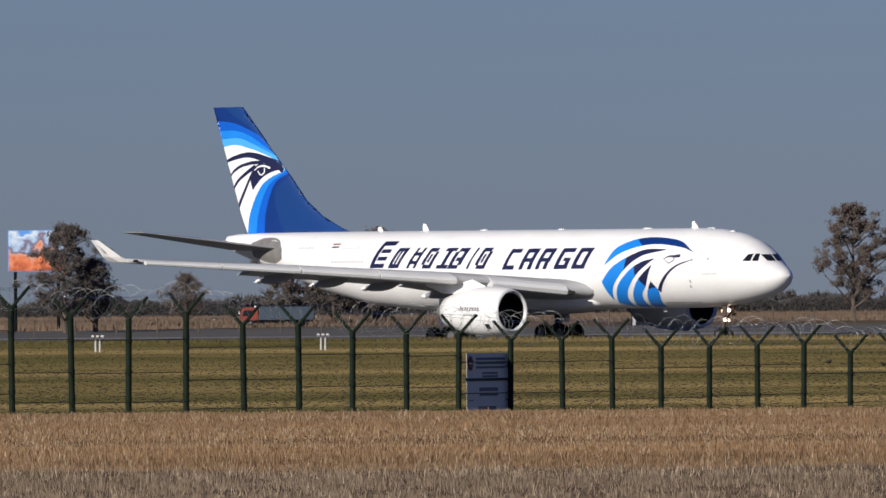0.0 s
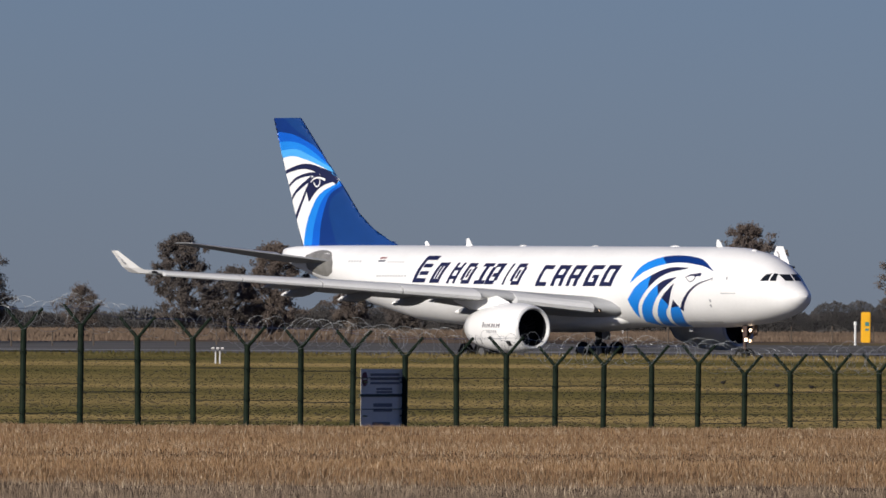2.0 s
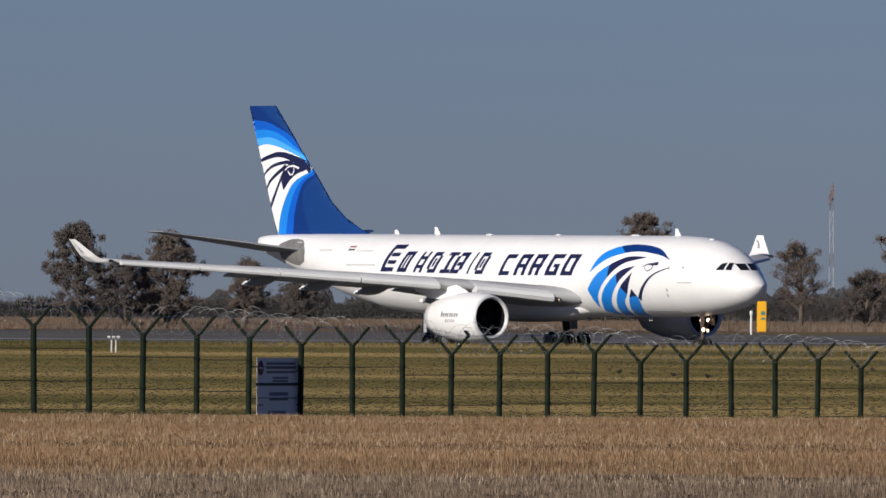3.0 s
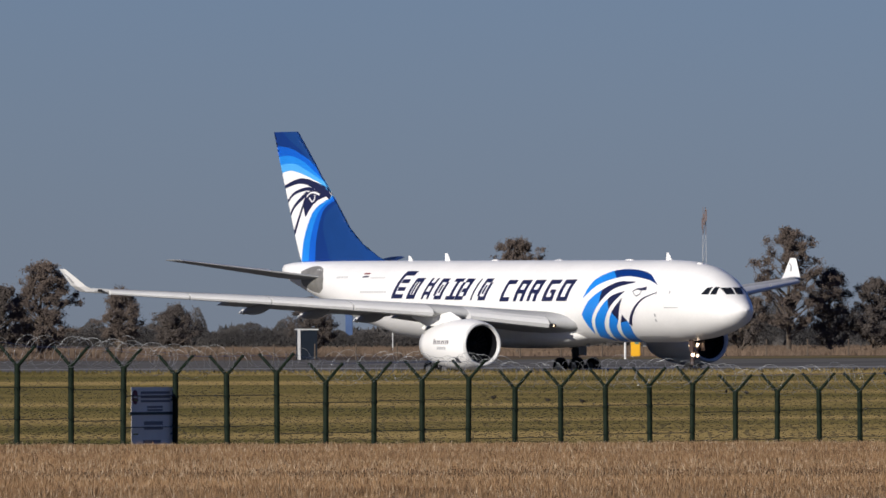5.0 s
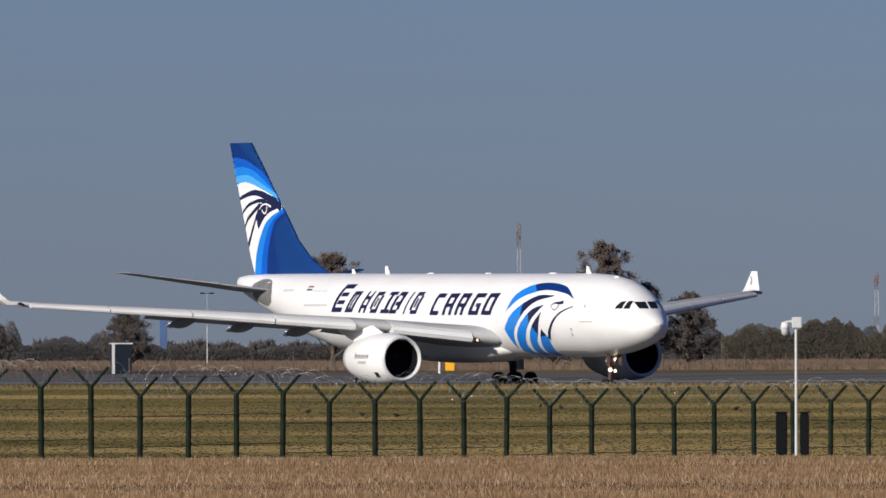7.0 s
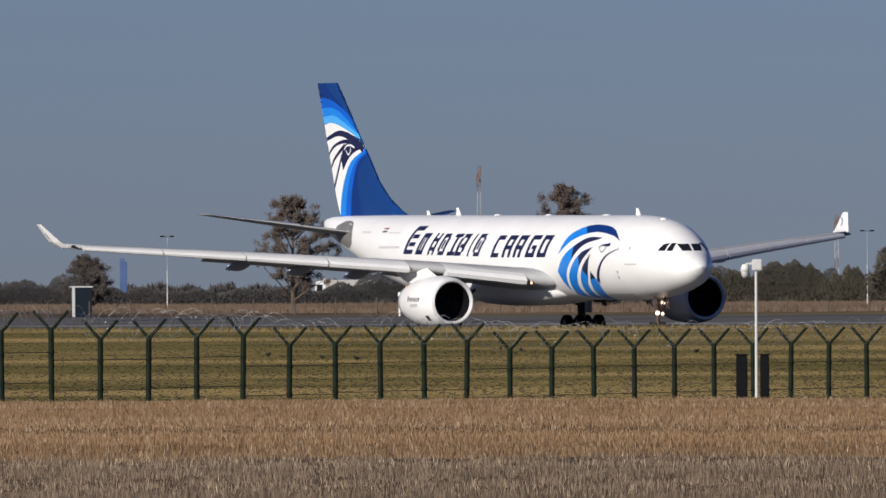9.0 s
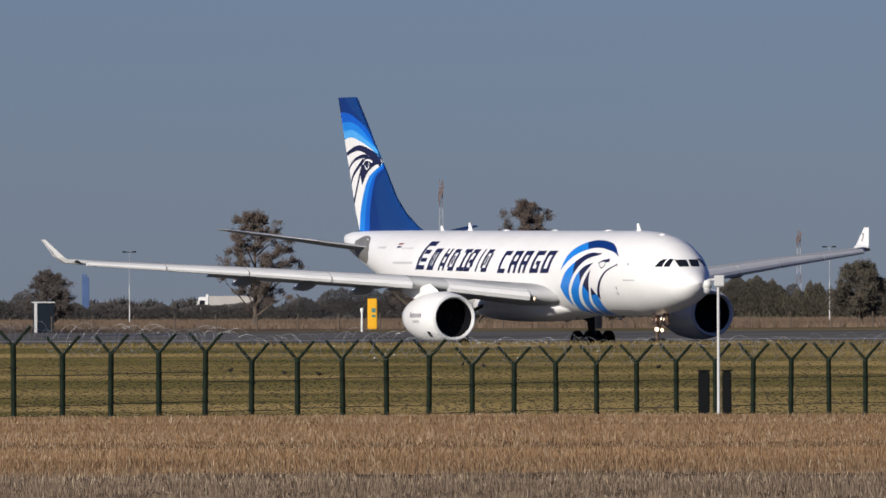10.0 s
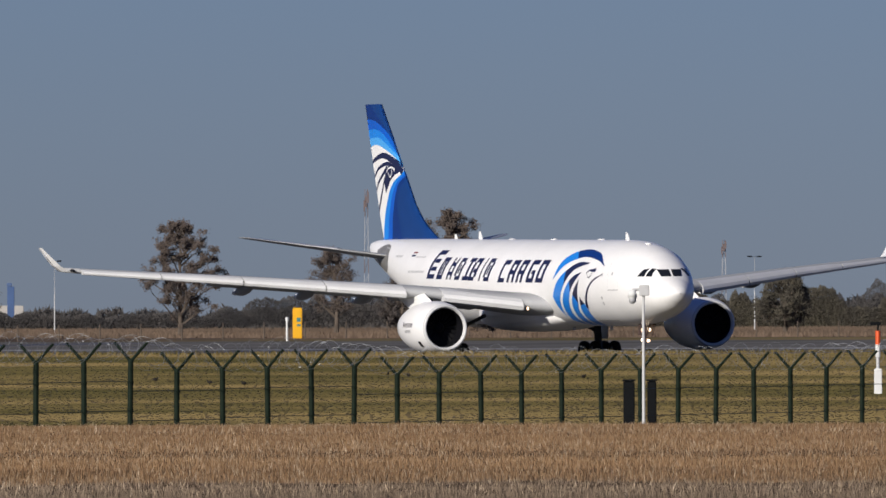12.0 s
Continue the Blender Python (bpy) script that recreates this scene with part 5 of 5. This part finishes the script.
def build_thicket(name, dist, az0, az1, tops, count, mat, label, seed, leaf):
    """A long low belt of brush with an uneven top, as one mesh of small clumps."""
    nr = np.random.default_rng(seed)
    az = nr.uniform(az0, az1, count)
    # the outline: shrubs and small trees of very uneven size, side by side, with rough edges
    bushes = []
    c = az0
    while c < az1:
        bushes.append((c, nr.uniform(0.03, 0.16), nr.uniform(0.35, 1.15) if nr.uniform() < 0.7 else nr.uniform(0.9, 1.3)))
        c += nr.uniform(0.02, 0.13)
    knots = np.linspace(az0, az1, 2600)
    ragged = np.full(len(knots), 0.5)
    for c, r, q in bushes:
        k = np.clip(1 - np.abs((knots - c) / r) ** 1.6, 0, 1)
        ragged = np.maximum(ragged, q * (0.35 + 0.65 * k) * (k > 0))
    ragged += np.array([0.10 * noise.noise((q * 40, seed, 0)) + 0.07 * noise.noise((q * 110, seed, 4)) for q in knots])
    top = np.interp(az, [a for a, _ in tops], [t for _, t in tops]) * np.interp(az, knots, ragged)
    d = dist + nr.uniform(-2.5, 0.5, count)
    x, y = d * np.sin(np.radians(az)), d * np.cos(np.radians(az))
    base = ground_z(0.0, dist)
    ztop = EYE_Z + d * np.tan(np.radians(top))
    z = base + (ztop - base) * nr.uniform(0, 1, count) ** 0.7
    ctr = np.stack([x, y, z], 1)
    core_v, core_f, cols, rows = [], [], 1100, 9
    for i in range(cols):
        ca = az0 + (az1 - az0) * i / (cols - 1)
        ct = float(np.interp(ca, [q for q, _ in tops], [q for _, q in tops])) * float(np.interp(ca, knots, ragged)) * 0.74
        tall = EYE_Z + dist * math.tan(radians(ct)) - base
        for j in range(rows):
            u = j / (rows - 1)
            dd = dist - 1.2 + 5.0 * u * u + 1.6 * noise.noise((ca * 22, u * 3.0, seed)) + 0.8 * noise.noise((ca * 70, u * 8.0, seed + 5))
            core_v.append((dd * math.sin(radians(ca)), dd * math.cos(radians(ca)), base - 0.1 + tall * u))
    core_f = [(i * rows + j, (i + 1) * rows + j, (i + 1) * rows + j + 1, i * rows + j + 1) for i in range(cols - 1) for j in range(rows - 1)]
    a, b = leaf_axes(nr, count, 0.7)
    sz = leaf * nr.uniform(0.5, 1.4, count)[:, None]
    tri = np.stack([ctr - a * sz * 0.22, ctr + a * sz * 0.22, ctr + b * sz * 1.3], 1)
    tagged(sliver_mesh(name, core_v, core_f, tri, mat), label, "brush", kind="stuff")


def build_far():
    build_thicket("far_brush", 1520.0, -4.2, 4.2, ((-4.2, .09), (-2.7, .07), (-2.3, .06), (-1.5, .10), (-1.1, .13), (-0.7, .085), (-0.45, .062), (0.15, .060), (0.6, .12), (1.0, .15), (1.8, .14), (2.2, .13), (3.2, .16), (4.2, .16)), 400000, BUSH_GREY, "grey-brown belt of bare brush on the horizon", 31, 0.14)
    build_thicket("olive_brush", 1440.0, 1.75, 3.6, ((1.75, .08), (1.95, .13), (2.2, .15), (2.5, .12), (2.9, .15), (3.6, .14)), 190000, LEAF_OLIVE, "olive and brown belt of bushes beyond the field", 32, 0.14)
    build_thicket("distant_wood", 2900.0, -4.2, 4.2, ((-4.2, .05), (0, .065), (4.2, .11)), 40000, BUSH_GREY, "distant grey wood on the horizon", 33, 0.9)
    # blue tower
    d = 2000.0
    p = at(-0.494, d)
    ob = empty("tower", Matrix.Translation(p), "slim blue tower far beyond the brush", "tower")
    h1 = rise(0.172, d) - p.z
    bm = bmesh.new()
    box(bm, -0.45, -0.6, -0.1, 0.55, 0.6, h1, 0.05)
    part("shaft", bm, material("faded_blue", (0.07, 0.12, 0.25, 1), 0.6, vary=0.2, scale=0.5), ob)
    bm = bmesh.new()
    box(bm, -0.5, -0.65, h1, 0.2, 0.65, h1 + 0.5, 0.05)
    part("cap", bm, material("faded_blue_cap", (0.09, 0.14, 0.26, 1), 0.6, vary=0.2, scale=0.5), ob)


build_far()


def build_birds():
    for k, (az, el) in enumerate(((0.087, -0.206), (1.809, -0.198), (1.023, -0.184), (1.105, -0.190), (0.306, -0.217), (0.444, -0.222))):
        d = 600.0
        for _ in range(30):
            q = at(az, d)
            cur = math.degrees(math.atan2(q.z + 0.12 - EYE_Z, d))
            d += (el - cur) * 900
        q = at(az, d)
        ob = empty("bird", Matrix.Translation(q) @ Matrix.Rotation(radians(40 * k), 4, "Z") @ Matrix.Diagonal((0.62, 0.62, 0.62, 1)), "dark bird standing in the grass", "bird", "birds in the grass")
        bm = ball(bmesh.new(), (0, 0, 0.24), 0.20, 0.10, 0.11, 10)
        part("body", bm, BIRD_DARK, ob, smooth=True)
        bm = ball(bmesh.new(), (0.17, 0, 0.36), 0.07, 0.055, 0.06, 8)
        tube(bm, (0.22, 0, 0.36), (0.30, 0, 0.34), 0.02, 0.004, 5)
        part("head", bm, BIRD_DARK, ob, smooth=True)
        bm = bmesh.new()
        box(bm, -0.42, -0.05, 0.20, -0.12, 0.05, 0.24)
        part("tail", bm, BIRD_DARK, ob)
        for y in (-0.04, 0.04):
            bm = bmesh.new()
            tube(bm, (0, y, 0), (0, y, 0.16), 0.012, 0.012, 5)
            part("leg", bm, BIRD_DARK, ob)


build_birds()


def build_lorry(name, label, cab_mat, box_mat, length, height, cab, r):
    """A lorry heading to -x: cab with window, roof deflector and mirror, covered body, chassis and wheels. Its front is at x = 0."""
    ob = empty(name, Matrix.Identity(4), label, "lorry")
    half = 0.36 * height
    bm = bmesh.new()
    vs = [(0.06, 0.5), (0.0, 0.55 * height), (0.10 * cab, 0.92 * height), (0.22 * cab, 0.97 * height), (cab, 0.97 * height), (cab, 0.5)]
    left, right = [bm.verts.new((x, -half, z)) for x, z in vs], [bm.verts.new((x, half, z)) for x, z in vs]
    bm.faces.new(left)
    bm.faces.new(right[::-1])
    for i in range(len(vs)):
        j = (i + 1) % len(vs)
        bm.faces.new((left[i], right[i], right[j], left[j]))
    body = part("cab", bm, cab_mat, ob)
    for s in (-1, 1):
        raw("side_window", [(0.14 * cab, s * (half + .004), 0.52 * height), (0.72 * cab, s * (half + .004), 0.52 * height), (0.72 * cab, s * (half + .004), 0.82 * height), (0.2 * cab, s * (half + .004), 0.82 * height)], [(0, 1, 2, 3)], PANE, body)
    bm = bmesh.new()
    box(bm, -0.12, -half - 0.12, 0.62 * height, -0.02, -half, 0.78 * height, 0.01)
    part("mirror", bm, WHITE_FLAT, body)
    bm = bmesh.new()
    box(bm, 0.8 * cab, -half * 0.8, 0.97 * height, 1.05 * cab, half * 0.8, 1.07 * height, 0.02)
    part("roof_deflector", bm, WHITE_FLAT, body)
    bm = bmesh.new()
    box(bm, cab + 0.12, -half, r * 1.9, length, half, height, 0.03)
    part("covered_body", bm, box_mat, ob)
    bm = bmesh.new()
    box(bm, 0.3, -half * 0.6, r, length - 0.1, half * 0.6, r * 1.88)
    part("chassis", bm, DARK_BOX, ob)
    for x in (cab * 0.55, length * 0.72, length * 0.72 + 2.3 * r):
        for y in (-half + 0.12, half - 0.12):
            wh = wheel("wheel", ob, x, y, r, 0.22)
            LORRY_WHEELS.append((wh, r))
    return ob


LORRY_WHEELS = []
RED_LORRY = build_lorry("lorry", "small lorry with a red cab and slate-blue covered body, driving", CAB_RED, TRAILER_BLUE, 6.2, 1.62, 1.5, 0.27)
WHITE_LORRY = build_lorry("lorry", "white lorry with a long off-white covered body, driving far off", WHITE_FLAT, TRAILER_WHITE, 9.6, 3.9, 1.7, 0.5)

# ---- what moves ----
TAXI_ROWS = [  # seconds, x, y of the nose, heading in degrees
    (0.0, -1.12, 993.35, -45.17),
    (1.0, 3.13, 986.88, -47.63),
    (2.0, 7.27, 980.17, -50.04),
    (3.0, 11.27, 973.23, -52.37),
    (4.0, 15.05, 966.11, -54.64),
    (5.0, 18.59, 958.91, -56.84),
    (6.0, 21.86, 951.74, -59.00),
    (7.0, 24.84, 944.70, -61.14),
    (8.0, 27.50, 937.90, -63.25),
    (9.0, 29.86, 931.38, -65.35),
    (10.0, 31.90, 925.15, -67.40),
    (11.0, 33.63, 919.14, -69.37),
    (12.0, 35.08, 913.18, -71.18),
]


def heading_pose(x, y, turn):
    """The aircraft's nose over (x, y), on the sloping pavement, heading by turn."""
    c, s = math.cos(radians(turn)), math.sin(radians(turn))
    up = Vector((-SLOPE_X, -SLOPE_Y, 1)).normalized()
    fwd = Vector((c, s, SLOPE_X * c + SLOPE_Y * s)).normalized()
    left = up.cross(fwd)
    m = Matrix((fwd, left, up)).transposed().to_4x4()
    m.translation = (x, y, taxi_z(x, y))
    return m


def motions():
    walk(AIRCRAFT, [(t, heading_pose(x, y, turn)) for t, x, y, turn in TAXI_ROWS])
    for lorry, y, az0, rate in ((RED_LORRY, 1194.0, -2.277, -0.478), (WHITE_LORRY, 2270.0, 3.158, -0.3202)):
        rows = []
        for k in range(25):
            x = y * math.tan(radians(az0 + rate * k * 0.5))
            rows.append((k * 0.5, pose(x, y, max(ground_z(x, y), ground_z(x + 6, y)) + 0.03)))
        walk(lorry, rows)
    for ob, r in LORRY_WHEELS:
        v = (10.0 if r < 0.4 else 12.7) / 30
        base = ob.location.copy()
        walk(ob, [(k / 30, pose(base.x, base.y, base.z, 0, -(math.degrees(v * k / r) % 360), 0)) for k in range(361)])
    speed = 7.75
    for ob, r in WHEELS:
        base = ob.location.copy()
        walk(ob, [(k * 0.1, pose(base.x, base.y, base.z, 0, math.degrees(speed * k * 0.1 / r) % 360, 0)) for k in range(121)])


motions()
